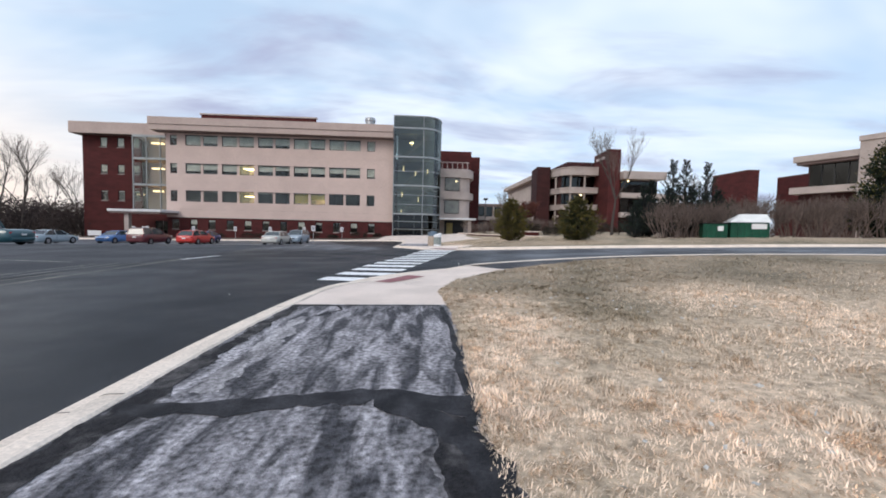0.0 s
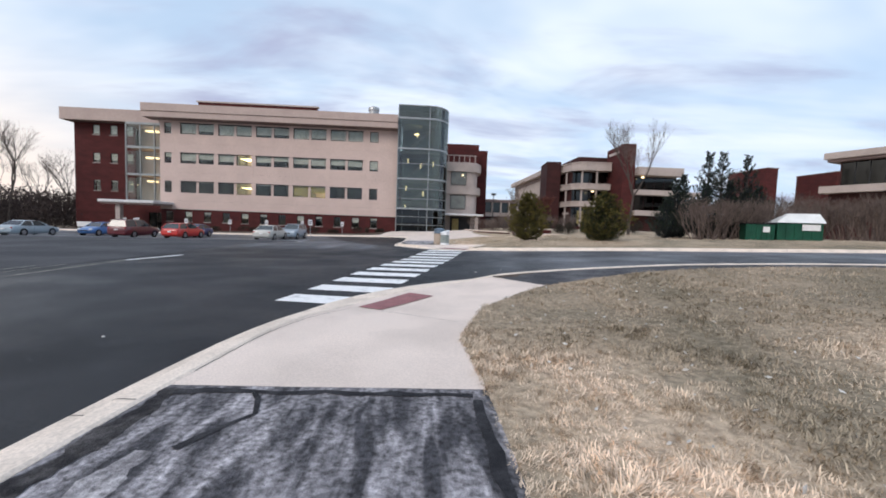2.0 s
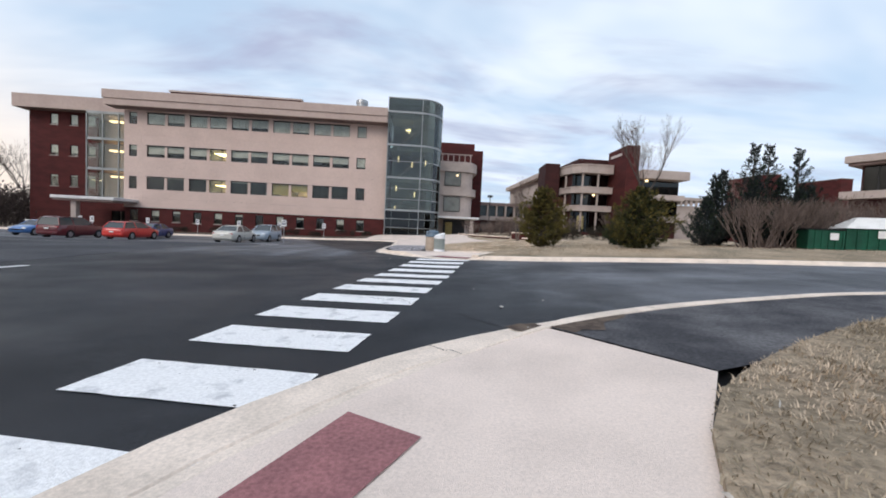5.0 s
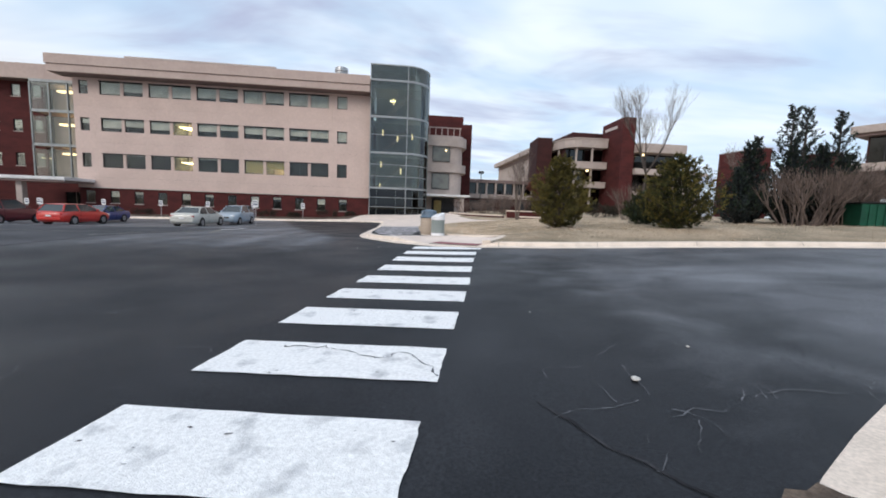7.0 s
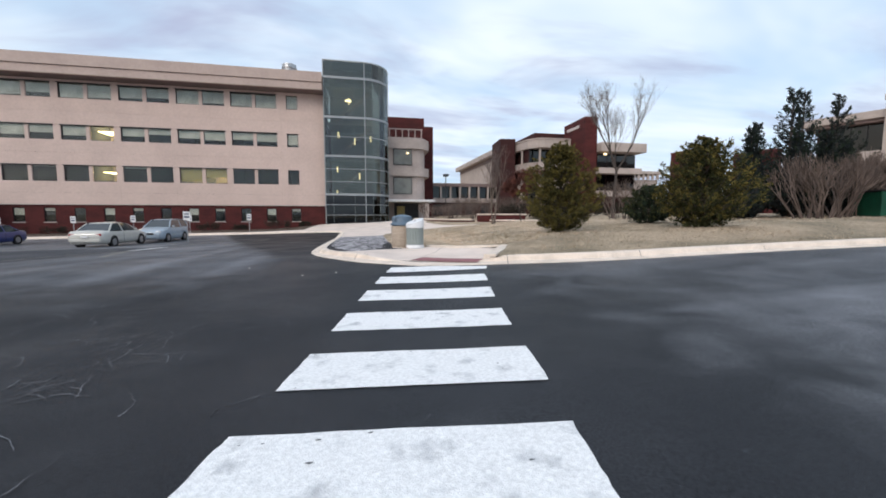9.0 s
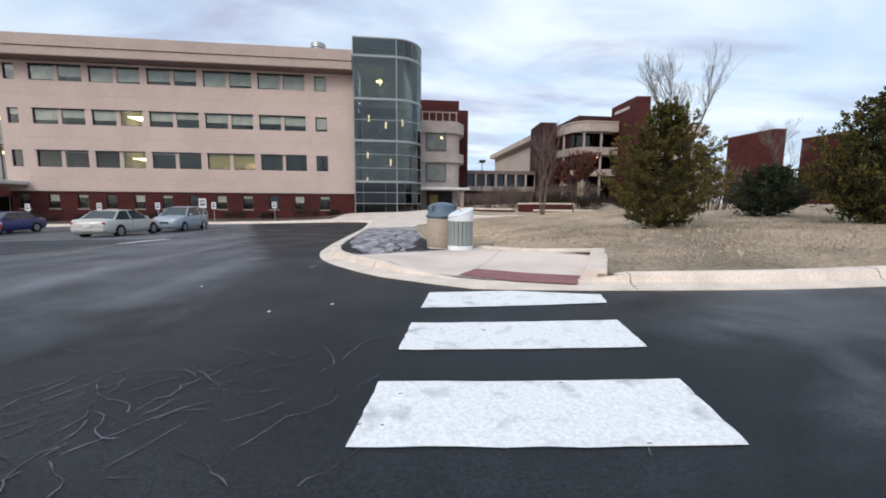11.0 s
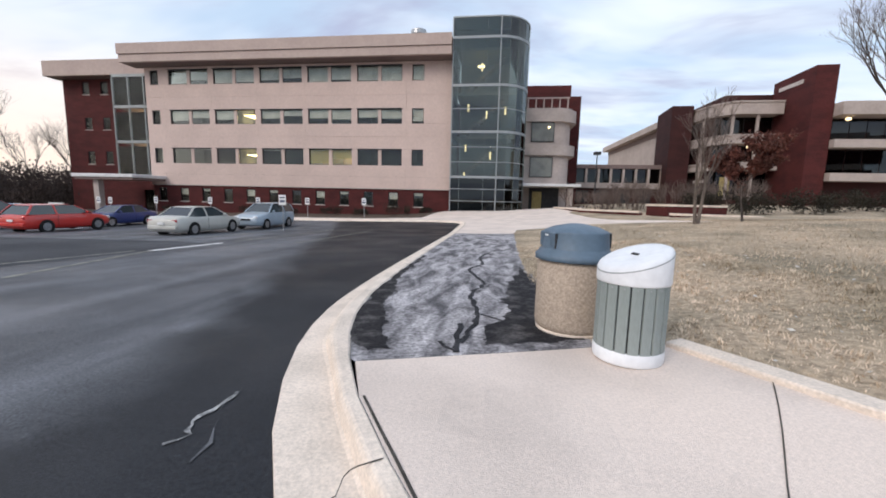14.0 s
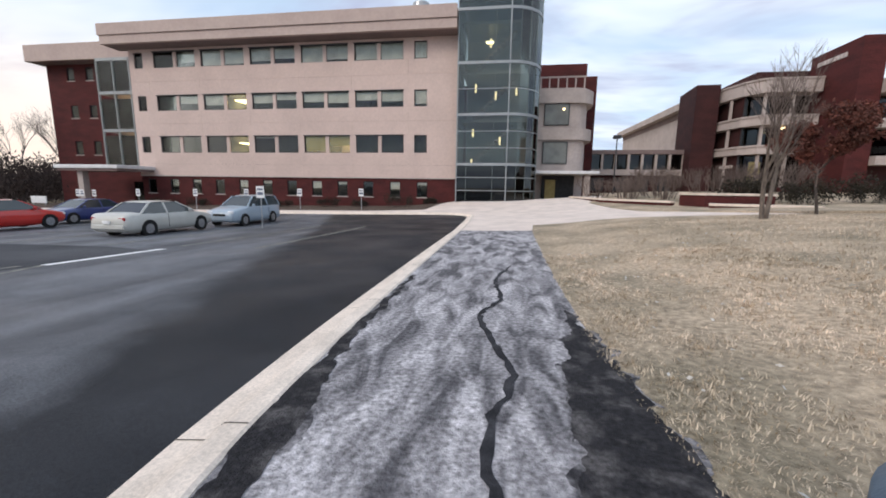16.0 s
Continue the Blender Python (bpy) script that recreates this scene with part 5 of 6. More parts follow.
# -- cars --
def car(name, x, y, heading, paint, label, length=4.7, width=1.78, height=1.43, style="sedan"):
    """Car along +y of its own frame; heading in degrees turns it."""
    root = thing(name, pose(x, y, zg(x, y), 0, 0, heading), label, "car", "parked cars")
    L, W, H = length, width / 2, height
    tall = style in ("suv", "hatch", "pickup")
    belt = 0.95 if style == "sedan" else (0.98 if style == "hatch" else 1.08)
    hood = belt - 0.08
    deck = {"sedan": belt + 0.02, "hatch": belt, "suv": belt + 0.02, "pickup": belt}[style]
    # lower body: stations along the length: (place, half width, bottom, top)
    st = [(-0.5, 0.80, 0.42, deck - 0.22), (-0.485, 0.93, 0.28, deck - 0.08), (-0.45, 0.99, 0.22, deck), (-0.30, 1.0, 0.20, deck + 0.01), (-0.1, 1.0, 0.18, belt),
          (0.15, 1.0, 0.18, belt), (0.22, 1.0, 0.20, belt - 0.01), (0.38, 0.98, 0.22, hood - 0.05), (0.46, 0.92, 0.25, hood - 0.14), (0.49, 0.82, 0.32, hood - 0.24), (0.5, 0.74, 0.42, hood - 0.32)]
    bm = bmesh.new()
    rings = []
    for p, w, zb, zt in st:
        w *= W
        half = [(0.85 * w, zb), (w * 0.98, zb + 0.12), (w, zb + 0.28 * (zt - zb) + 0.12), (w * 0.975, zt - 0.10), (w * 0.90, zt - 0.015), (w * 0.55, zt + 0.012), (0, zt + 0.02)]
        ring = [(a, b) for a, b in half] + [(-a, b) for a, b in half[-2::-1]]
        rings.append([bm.verts.new((a, p * L, b)) for a, b in ring])
    for r0, r1 in zip(rings, rings[1:]):
        for i in range(len(r0) - 1):
            bm.faces.new((r0[i], r0[i + 1], r1[i + 1], r1[i]))
        bm.faces.new((r0[-1], r0[0], r1[0], r1[-1]))
    bm.faces.new(rings[0])
    bm.faces.new(rings[-1][::-1])
    bmesh.ops.recalc_face_normals(bm, faces=bm.faces)
    body = part("body", bm, paint, root, "", True)
    # greenhouse: glass with a painted roof
    cab = {"sedan": ((-0.36, -0.22, 0.06, 0.24)), "hatch": ((-0.47, -0.38, 0.06, 0.25)), "suv": ((-0.485, -0.44, 0.05, 0.22)), "pickup": ((-0.1, -0.07, 0.1, 0.25))}[style]
    r0, r1, f1, f0 = (c * L for c in cab)
    b0 = belt - 0.03
    bm = bmesh.new()
    lo = [bm.verts.new(v) for v in ((-W * 0.93, r0, b0), (W * 0.93, r0, b0), (W * 0.93, f0, b0), (-W * 0.93, f0, b0))]
    hi = [bm.verts.new(v) for v in ((-W * 0.70, r1, H - 0.05), (W * 0.70, r1, H - 0.05), (W * 0.70, f1, H - 0.05), (-W * 0.70, f1, H - 0.05))]
    for i in range(4):
        j = (i + 1) % 4
        bm.faces.new((lo[i], lo[j], hi[j], hi[i]))
    bm.faces.new(hi)
    part("glazing", bm, CAR_GLASS, root, "dark car windows")
    bm = bmesh.new()
    rows = []
    for y_, z in ((r1 - 0.05, H - 0.065), (r1 + 0.1, H - 0.01), ((r1 + f1) / 2, H), (f1 - 0.15, H - 0.015), (f1 + 0.05, H - 0.07)):
        rows.append([bm.verts.new((k * W, y_, z - (0.035 if abs(k) > 0.6 else 0))) for k in (-0.72, -0.5, 0, 0.5, 0.72)])
    for a, b in zip(rows, rows[1:]):
        for i in range(4):
            bm.faces.new((a[i], a[i + 1], b[i + 1], b[i]))
    part("roof", bm, paint, root, "", True)
    mid = (r1 + f1) / 2
    for sx in (-1, 1):
        for ya, yb in ((r0, r1), (mid - 0.03, mid - 0.03), (f0, f1)):
            bm = bmesh.new()
            d = 0.045
            a = [bm.verts.new((sx * W * 0.945, ya + k, b0)) for k in (-d, d)]
            b = [bm.verts.new((sx * W * 0.715, yb + k, H - 0.05)) for k in (-d, d)]
            c = [bm.verts.new((sx * W * 0.89, ya + k, b0)) for k in (-d, d)]
            e = [bm.verts.new((sx * W * 0.66, yb + k, H - 0.05)) for k in (-d, d)]
            for f in ((a[0], a[1], b[1], b[0]), (c[1], c[0], e[0], e[1]), (a[0], c[0], e[0], b[0]), (a[1], b[1], e[1], c[1])):
                bm.faces.new(f)
            part("pillar", bm, paint, root)
        part("mirror", boxes((sx * W * 0.98 - 0.02, f0 - 0.42, belt - 0.02, sx * W * 1.12, f0 - 0.32, belt + 0.11) if sx > 0 else
                             (sx * W * 1.12, f0 - 0.42, belt - 0.02, sx * W * 0.98 + 0.02, f0 - 0.32, belt + 0.11), bevel=0.02), paint, root)
        for yy, nm in ((-0.485, "tail_light"), (0.478, "headlight")):
            z = (deck if yy < 0 else hood) - 0.22
            bm = bmesh.new()
            x0, x1 = sorted((sx * W * 0.50, sx * W * 0.88))
            box(bm, x0, yy * L - 0.05, z - 0.07, x1, yy * L + 0.05, z + 0.08, bevel=0.03)
            part(nm, bm, TAIL if yy < 0 else HEAD, root)
        part("door_line", boxes((sx * W * 0.997 - 0.004, mid - 0.04, 0.32, sx * W * 0.997 + 0.004, mid - 0.025, belt - 0.08)), BLACK, root)
        for yy in (-0.29, 0.30):
            wheel = part("wheel", lathe([(0.20, -0.10), (0.30, -0.10), (0.325, -0.07), (0.325, 0.07), (0.30, 0.10), (0.20, 0.10)], 24), RUBBER, root, "", True,
                         pose(sx * (W - 0.10), yy * L, 0.325, 0, 90, 0))
            part("rim", lathe([(0.205, -0.112), (0.19, -0.104), (0.06, -0.10), (0.02, -0.115)] if sx < 0 else [(0.205, 0.112), (0.19, 0.104), (0.06, 0.10), (0.02, 0.115)], 18), RIM, wheel, "alloy wheel rim")
            arch = lathe([(0.36, -0.02), (0.36, 0.02)], 20)
            part("wheel_arch", arch, BLACK, root, "", False, pose(sx * (W - 0.012), yy * L, 0.335, 0, 90, 0))
    part("rear_bumper", boxes((-W * 0.84, -0.508 * L, 0.36, W * 0.84, -0.48 * L, 0.54), bevel=0.03), paint, root)
    part("number_plate", boxes((-0.16, -0.512 * L, deck - 0.38, 0.16, -0.505 * L, deck - 0.27)), SIGN_WHITE, root, "blank pale plate")
    part("grille", boxes((-W * 0.4, 0.492 * L, hood - 0.42, W * 0.4, 0.503 * L, hood - 0.30)), BLACK, root)
    return root


SILVER = car_paint("paint_silver", (0.52, 0.51, 0.47))
car("silver_sedan", -15.2, 43.7, 0, SILVER, "silver saloon car parked in the lot")
car("silver_suv", -14.85, 49.2, 180, car_paint("paint_ice", (0.33, 0.40, 0.47)), "pale blue-silver compact sport utility car parked", 4.4, 1.8, 1.66, "suv")
car("red_hatchback", -23.5, 43.5, 0, car_paint("paint_red", (0.55, 0.03, 0.022)), "bright red compact hatchback parked in the lot", 4.4, 1.76, 1.47, "hatch")
car("blue_sedan", -25.7, 49.0, 180, car_paint("paint_blue", (0.025, 0.04, 0.16)), "dark blue saloon car parked nose to nose", 4.6)
car("maroon_suv", -28.1, 43.4, 0, car_paint("paint_maroon", (0.11, 0.012, 0.018)), "dark maroon sport utility car parked", 4.6, 1.85, 1.7, "suv")
car("blue_compact", -35.4, 48.4, 180, car_paint("paint_midblue", (0.06, 0.17, 0.42)), "mid-blue compact car parked behind", 4.1, 1.7, 1.45, "hatch")
car("grey_sedan", -37.6, 43.0, 0, car_paint("paint_bluegrey", (0.30, 0.37, 0.42)), "pale blue-grey saloon car parked by the hedge", 4.6)
car("teal_pickup", -29.3, 29.0, 90, car_paint("paint_teal", (0.02, 0.075, 0.095)), "dark teal pickup truck parked in the lot", 5.2, 1.9, 1.75, "pickup")


# -- signs and lamp --
def parking_sign(x, y, h, w=0.32, ph=0.46):
    root = thing("parking_sign", pose(x, y, zg(x, y)), "white parking sign on a thin steel post", "sign", "parking signs")
    part("post", lathe([(0.03, 0), (0.03, h)], 8), GALV, root)
    plate = part("plate", boxes((-w / 2, -0.045, h - ph, w / 2, -0.033, h), bevel=0.004), SIGN_WHITE, root, "white sign plate")
    part("text_bar", boxes((-w * 0.35, -0.05, h - ph * 0.35, w * 0.35, -0.046, h - ph * 0.2)), SIGN_BAR, plate)
    part("text_bar", boxes((-w * 0.35, -0.05, h - ph * 0.75, w * 0.35, -0.046, h - ph * 0.5)), SIGN_BAR, plate)


parking_sign(-12.3, 46.9, 2.15, 0.45, 0.6)
for sx in (-39.5, -33.0, -27.0, -22.0, -17.2, -11.6):
    parking_sign(sx, 59.4 + (sx % 1.3) * 0.3, 2.0, 0.42, 0.62)
for sx in (-44.5, -43.0):
    parking_sign(sx, 64.0, 1.9, 0.5, 0.7)


def ground_sign(x, y):
    root = thing("ground_sign", pose(x, y, zg(x, y)), "small low white sign board beside the lot", "sign")
    part("board", boxes((-1.0, -0.05, 0.35, 1.0, 0.05, 1.1), bevel=0.01), SIGN_WHITE, root)
    for k in (-0.8, 0.8):
        part("leg", boxes((k - 0.05, -0.05, -0.05, k + 0.05, 0.05, 0.35)), GALV, root)


ground_sign(-50.5, 64.2)


def lamp_post(x, y, h):
    root = thing("lamp_post", pose(x, y, zg(x, y)), "slim dark lamp post with a square head", "lamp")
    part("pole", lathe([(0.10, 0), (0.09, 0.3), (0.06, h)], 10), FRAME_DARK, root)
    part("head", boxes((-0.38, -0.38, h, 0.38, 0.38, h + 0.35), bevel=0.05), FRAME_DARK, root)


lamp_post(12.2, 75.0, 6.2)


# -- dumpster and shed --
def dumpster(x, y, rz, label, roofed):
    root = thing("green_shed" if roofed else "dumpster", pose(x, y, zg(x, y) + 0.3, 0, 0, rz), label, "shed" if roofed else "dumpster")
    w, d, h = (1.15, 0.85, 1.15) if roofed else (0.75, 0.7, 1.05)
    part("body", boxes((-w, -d, 0, w, d, h), bevel=0.03), GREEN_STEEL, root)
    for k in range(6):
        x0 = -w + (2 * w - 0.08) * k / 5
        part("rib", boxes((x0, -d - 0.05, 0.02, x0 + 0.08, -d - 0.001, h - 0.05)), GREEN_STEEL, root)
    if roofed:
        bm = bmesh.new()
        a = [bm.verts.new(v) for v in ((-w - 0.1, -d - 0.15, h), (w + 0.1, -d - 0.15, h), (w + 0.1, d + 0.15, h), (-w - 0.1, d + 0.15, h))]
        b = [bm.verts.new(v) for v in ((-w * 0.35, -d * 0.2, h + 0.62), (w + 0.05, -d * 0.2, h + 0.62), (w + 0.05, d * 0.3, h + 0.62), (-w * 0.35, d * 0.3, h + 0.62))]
        for i in range(4):
            j = (i + 1) % 4
            bm.faces.new((a[i], a[j], b[j], b[i]))
        bm.faces.new(b)
        bm.faces.new(a[::-1])
        part("roof", bm, TARP, root, "white sloping roof")
        part("vent_panel", boxes((0.1, -d - 0.07, h - 0.48, w - 0.15, -d - 0.052, h - 0.1)), SIGN_WHITE, root, "pale louvred panel")
    else:
        part("lid", boxes((-w - 0.05, -d - 0.05, h, w + 0.05, d + 0.05, h + 0.07), bevel=0.02), BLACK, root, "dark plastic lid")
        part("label", boxes((0.15, -d - 0.06, h - 0.5, 0.5, -d - 0.052, h - 0.15)), SIGN_WHITE, root, "white notice")


dumpster(24.4, 29.0, -25, "green shed with a white sloping roof", True)
dumpster(22.0, 29.2, -25, "green steel dumpster with a white notice", False)


# -- low brick walls of the plaza --
def low_wall(pts, h, label):
    root = thing("garden_wall", pose(0, 0, 0), label, "wall")
    for p, q in zip(pts, pts[1:]):
        zb = min(zg(*p), zg(*q))
        part("brickwork", obox(bmesh.new(), p, q, 0.4, zb - 0.5, zb + h), BRICK, root)
        part("coping", obox(bmesh.new(), p, q, 0.52, zb + h, zb + h + 0.14, 0.06), CONCRETE_OLD, root, "pale stone coping")


low_wall([(6.5, 68.5), (7.8, 62), (11.5, 57.5)], 0.35, "low red brick planter wall with pale coping")
low_wall([(12.0, 57.5), (12.6, 55.3), (17.0, 56.0)], 0.9, "brick garden wall with pale coping")
low_wall([(12.4, 54.2), (17.5, 52.8)], 0.3, "low brick edging wall with pale coping")


# -- small stones --
def pebble(x, y, r):
    bm = bmesh.new()
    bmesh.ops.create_icosphere(bm, subdivisions=2, radius=r)
    rng = random.Random(int(x * 1000))
    for v in bm.verts:
        v.co = v.co * rng.uniform(0.8, 1.2)
        v.co.z = v.co.z * 0.5 + r * 0.4
    ob = tagged(new("stone", finish(bm, "stone", STONE, True)), "small pale stone lying on the asphalt", "stone", "stones")
    ob.matrix_basis = pose(x, y, zg(x, y) + 0.006)


for x, y, r in ((1.67, 15.38, 0.032), (1.72, 14.1, 0.03), (2.52, 15.96, 0.014), (-3.4, 8.9, 0.018), (-1.3, 24.2, 0.02), (-2.6, 25.6, 0.02), (-0.7, 24.4, 0.02), (1.5, 17.2, 0.012)):
    pebble(x, y, r)


def scuff(pts, w):
    rng = random.Random(5)
    line = [(x + rng.uniform(-0.02, 0.02), y + rng.uniform(-0.02, 0.02)) for x, y in dense(pts, 0.06)]
    structure("chalk_scuff", ribbon(line, [w * rng.uniform(0.3, 1.4) for _ in line], lambda x, y: zg(x, y) + 0.008), PAINT_WORN, "pale scuff on the asphalt", "stain")


scuff([(-1.50, 26.85), (-1.42, 26.95), (-1.52, 27.1), (-1.46, 27.3), (-1.5, 27.5)], 0.03)

# ---- plants ----


def mesh_from(name, verts, faces, mat):
    me = bpy.data.meshes.new(name)
    me.from_pydata(verts, [], faces)
    me.materials.append(mat)
    return me


def limb(verts, faces, a, b, ra, rb, sides=5):
    """A tapered limb between two points, appended to lists."""
    d = (b - a)
    if d.length < 1e-5:
        return
    q = d.to_track_quat("Z", "Y")
    base = len(verts)
    for p, r in ((a, ra), (b, rb)):
        for i in range(sides):
            t = 2 * math.pi * i / sides
            verts.append(tuple(p + q @ Vector((r * math.cos(t), r * math.sin(t), 0))))
    for i in range(sides):
        j = (i + 1) % sides
        faces.append((base + i, base + j, base + sides + j, base + sides + i))


def grow(rng, start, way, length, radius, depth, wood, twigs, spread=0.55, rise=0.25, splits=(2, 3), bend=0.06):
    """A branching limb: bent segments, thin ends go to the twigs."""
    p, d = start.copy(), way.normalized()
    segs = 3 if depth > 1 else 2
    for s in range(segs):
        nd = (d + Vector((rng.uniform(-1, 1), rng.uniform(-1, 1), rng.uniform(-0.5, 0.9))) * bend).normalized()
        q = p + nd * (length / segs)
        r0, r1 = radius * (1 - 0.35 * s / segs), radius * (1 - 0.35 * (s + 1) / segs)
        limb(*(wood if radius > 0.028 else twigs), p, q, r0, r1, 6 if radius > 0.06 else (4 if radius > 0.02 else 3))
        if depth > 0 and s and rng.random() < 0.75:
            side = (nd + Vector((rng.uniform(-1, 1), rng.uniform(-1, 1), rng.uniform(-0.1, 0.6))) * spread * 1.3).normalized()
            grow(rng, q, side, length * rng.uniform(0.45, 0.65), r1 * 0.5, depth - 1, wood, twigs, spread, rise, splits, 0.18)
        p, d = q, nd
    if depth > 0:
        for _ in range(rng.randint(*splits)):
            side = (d + Vector((rng.uniform(-1, 1), rng.uniform(-1, 1), rng.uniform(-0.4, 0.6) + rise)) * spread).normalized()
            grow(rng, p, side, length * rng.uniform(0.6, 0.8), radius * rng.uniform(0.48, 0.62), depth - 1, wood, twigs, spread, rise, splits, 0.18)


def bare_tree(x, y, h, seed, label, mat=None, depth=5, spread=0.55, trunks=1, lean=0.0, lift=0.0, leaves=0, stout=1.0):
    rng = random.Random(seed)
    root = thing("bare_tree", pose(x, y, zg(x, y) + lift - 0.05), label, "tree")
    wood, twigs = ([], []), ([], [])
    for k in range(trunks):
        way = Vector((lean + (k - (trunks - 1) / 2) * 0.16 + rng.uniform(-0.05, 0.05), rng.uniform(-0.08, 0.08), 1))
        grow(rng, Vector(((k - (trunks - 1) / 2) * 0.12, 0, 0)), way, h * 0.36, h * 0.0135 * stout / trunks ** 0.3, depth, wood, twigs, spread)
    t = new("trunk", mesh_from("trunk", *wood, mat or BARK))
    t.parent = root
    c = new("twig_crown", mesh_from("twig_crown", *twigs, TWIG))
    c.parent = root
    tagged(c, "", "", "", "stuff")
    if leaves:
        vs, fs = [], []
        ends = twigs[0]
        for _ in range(leaves):
            p = Vector(rng.choice(ends)) + Vector((rng.uniform(-1, 1), rng.uniform(-1, 1), rng.uniform(-1, 1))) * 0.08
            tri(vs, fs, rng, p, 0.12)
        c = new("foliage", mesh_from("foliage", vs, fs, SHRUB_RED))
        c.parent = root
        tagged(c, "clinging russet leaves", "", "", "stuff")
    return root


def tri(vs, fs, rng, p, s, way=None):
    """One small leaf: a folded pair of triangles."""
    a = Vector((rng.gauss(0, 1), rng.gauss(0, 1), rng.gauss(0, 1))).normalized()
    if way is not None:
        a = (way + a * 0.55).normalized()
    b = a.cross(Vector((rng.gauss(0, 1), rng.gauss(0, 1), rng.gauss(0, 1)))).normalized()
    n = len(vs)
    vs += [tuple(p), tuple(p + a * s * 0.55 + b * s * 0.28), tuple(p + a * s * 1.2), tuple(p + a * s * 0.55 - b * s * 0.28)]
    fs.append((n, n + 1, n + 2, n + 3))


def evergreen(name, x, y, h, w, seed, label, mats, leaf, sprays, per, lift=0.0, pointed=1.0, low=0.03, lumpy=0.35, tips=True, blunt=0.0, steep=0.35, loose=0.07):
    """A conifer: trunk, boughs, and sprays of small leaves along every bough."""
    rng = random.Random(seed)
    root = thing(name, pose(x, y, zg(x, y) + lift - 0.03), label, "tree")
    wood = ([], [])
    limb(*wood, Vector((0, 0, 0)), Vector((0, 0, h * 0.94)), h * 0.026, 0.01, 8)
    inner, outer = ([], []), ([], [])
    phase = [rng.uniform(0, 6.28) for _ in range(4)]
    for k in range(sprays):
        t = (k + rng.random()) / sprays
        t = low + (1 - low) * t ** 1.15
        a = rng.uniform(0, 6.283)
        shape = (1 - t) ** (0.75 / pointed) * (1 - 0.45 * max(0, 0.22 - t) / 0.22) + blunt * (1 - t ** 6)
        reach = w / 2 * shape * (1 + lumpy * 0.5 * math.sin(3 * a + phase[0] + 5 * t) + lumpy * rng.uniform(-0.6, 0.6)) + 0.05
        z0 = t * h * 0.95
        up = steep + 0.5 * t
        way = Vector((math.cos(a), math.sin(a), up)).normalized()
        start = Vector((0, 0, max(0.02, z0 - reach * up * 0.55)))
        end = start + Vector((math.cos(a) * reach, math.sin(a) * reach, reach * up))
        limb(*wood, start, start + (end - start) * 0.8, max(0.006, reach * 0.012), 0.004, 3)
        n = int(per * (0.4 + reach / (w / 2)))
        for _ in range(n):
            s = rng.random() ** 0.55
            fuzz = loose * w * (0.5 + 0.6 * (1 - s))
            p = start + (end - start) * s + Vector((rng.gauss(0, fuzz), rng.gauss(0, fuzz), rng.gauss(0, fuzz * 0.8)))
            p.z = max(p.z, 0.06)
            dest = outer if (tips and s > 0.72 and rng.random() < 0.5) else inner
            tri(*dest, rng, p, leaf * rng.uniform(0.6, 1.4), way)
    t = new("trunk", mesh_from("trunk", *wood, BARK_DARK))
    t.parent = root
    for data, m, nm in ((inner, mats[0], "crown"), (outer, mats[1], "golden_crown")):
        if data[0]:
            c = new(nm, mesh_from(nm, *data, m))
            c.parent = root
            tagged(c, "", "", "", "stuff")
    return root


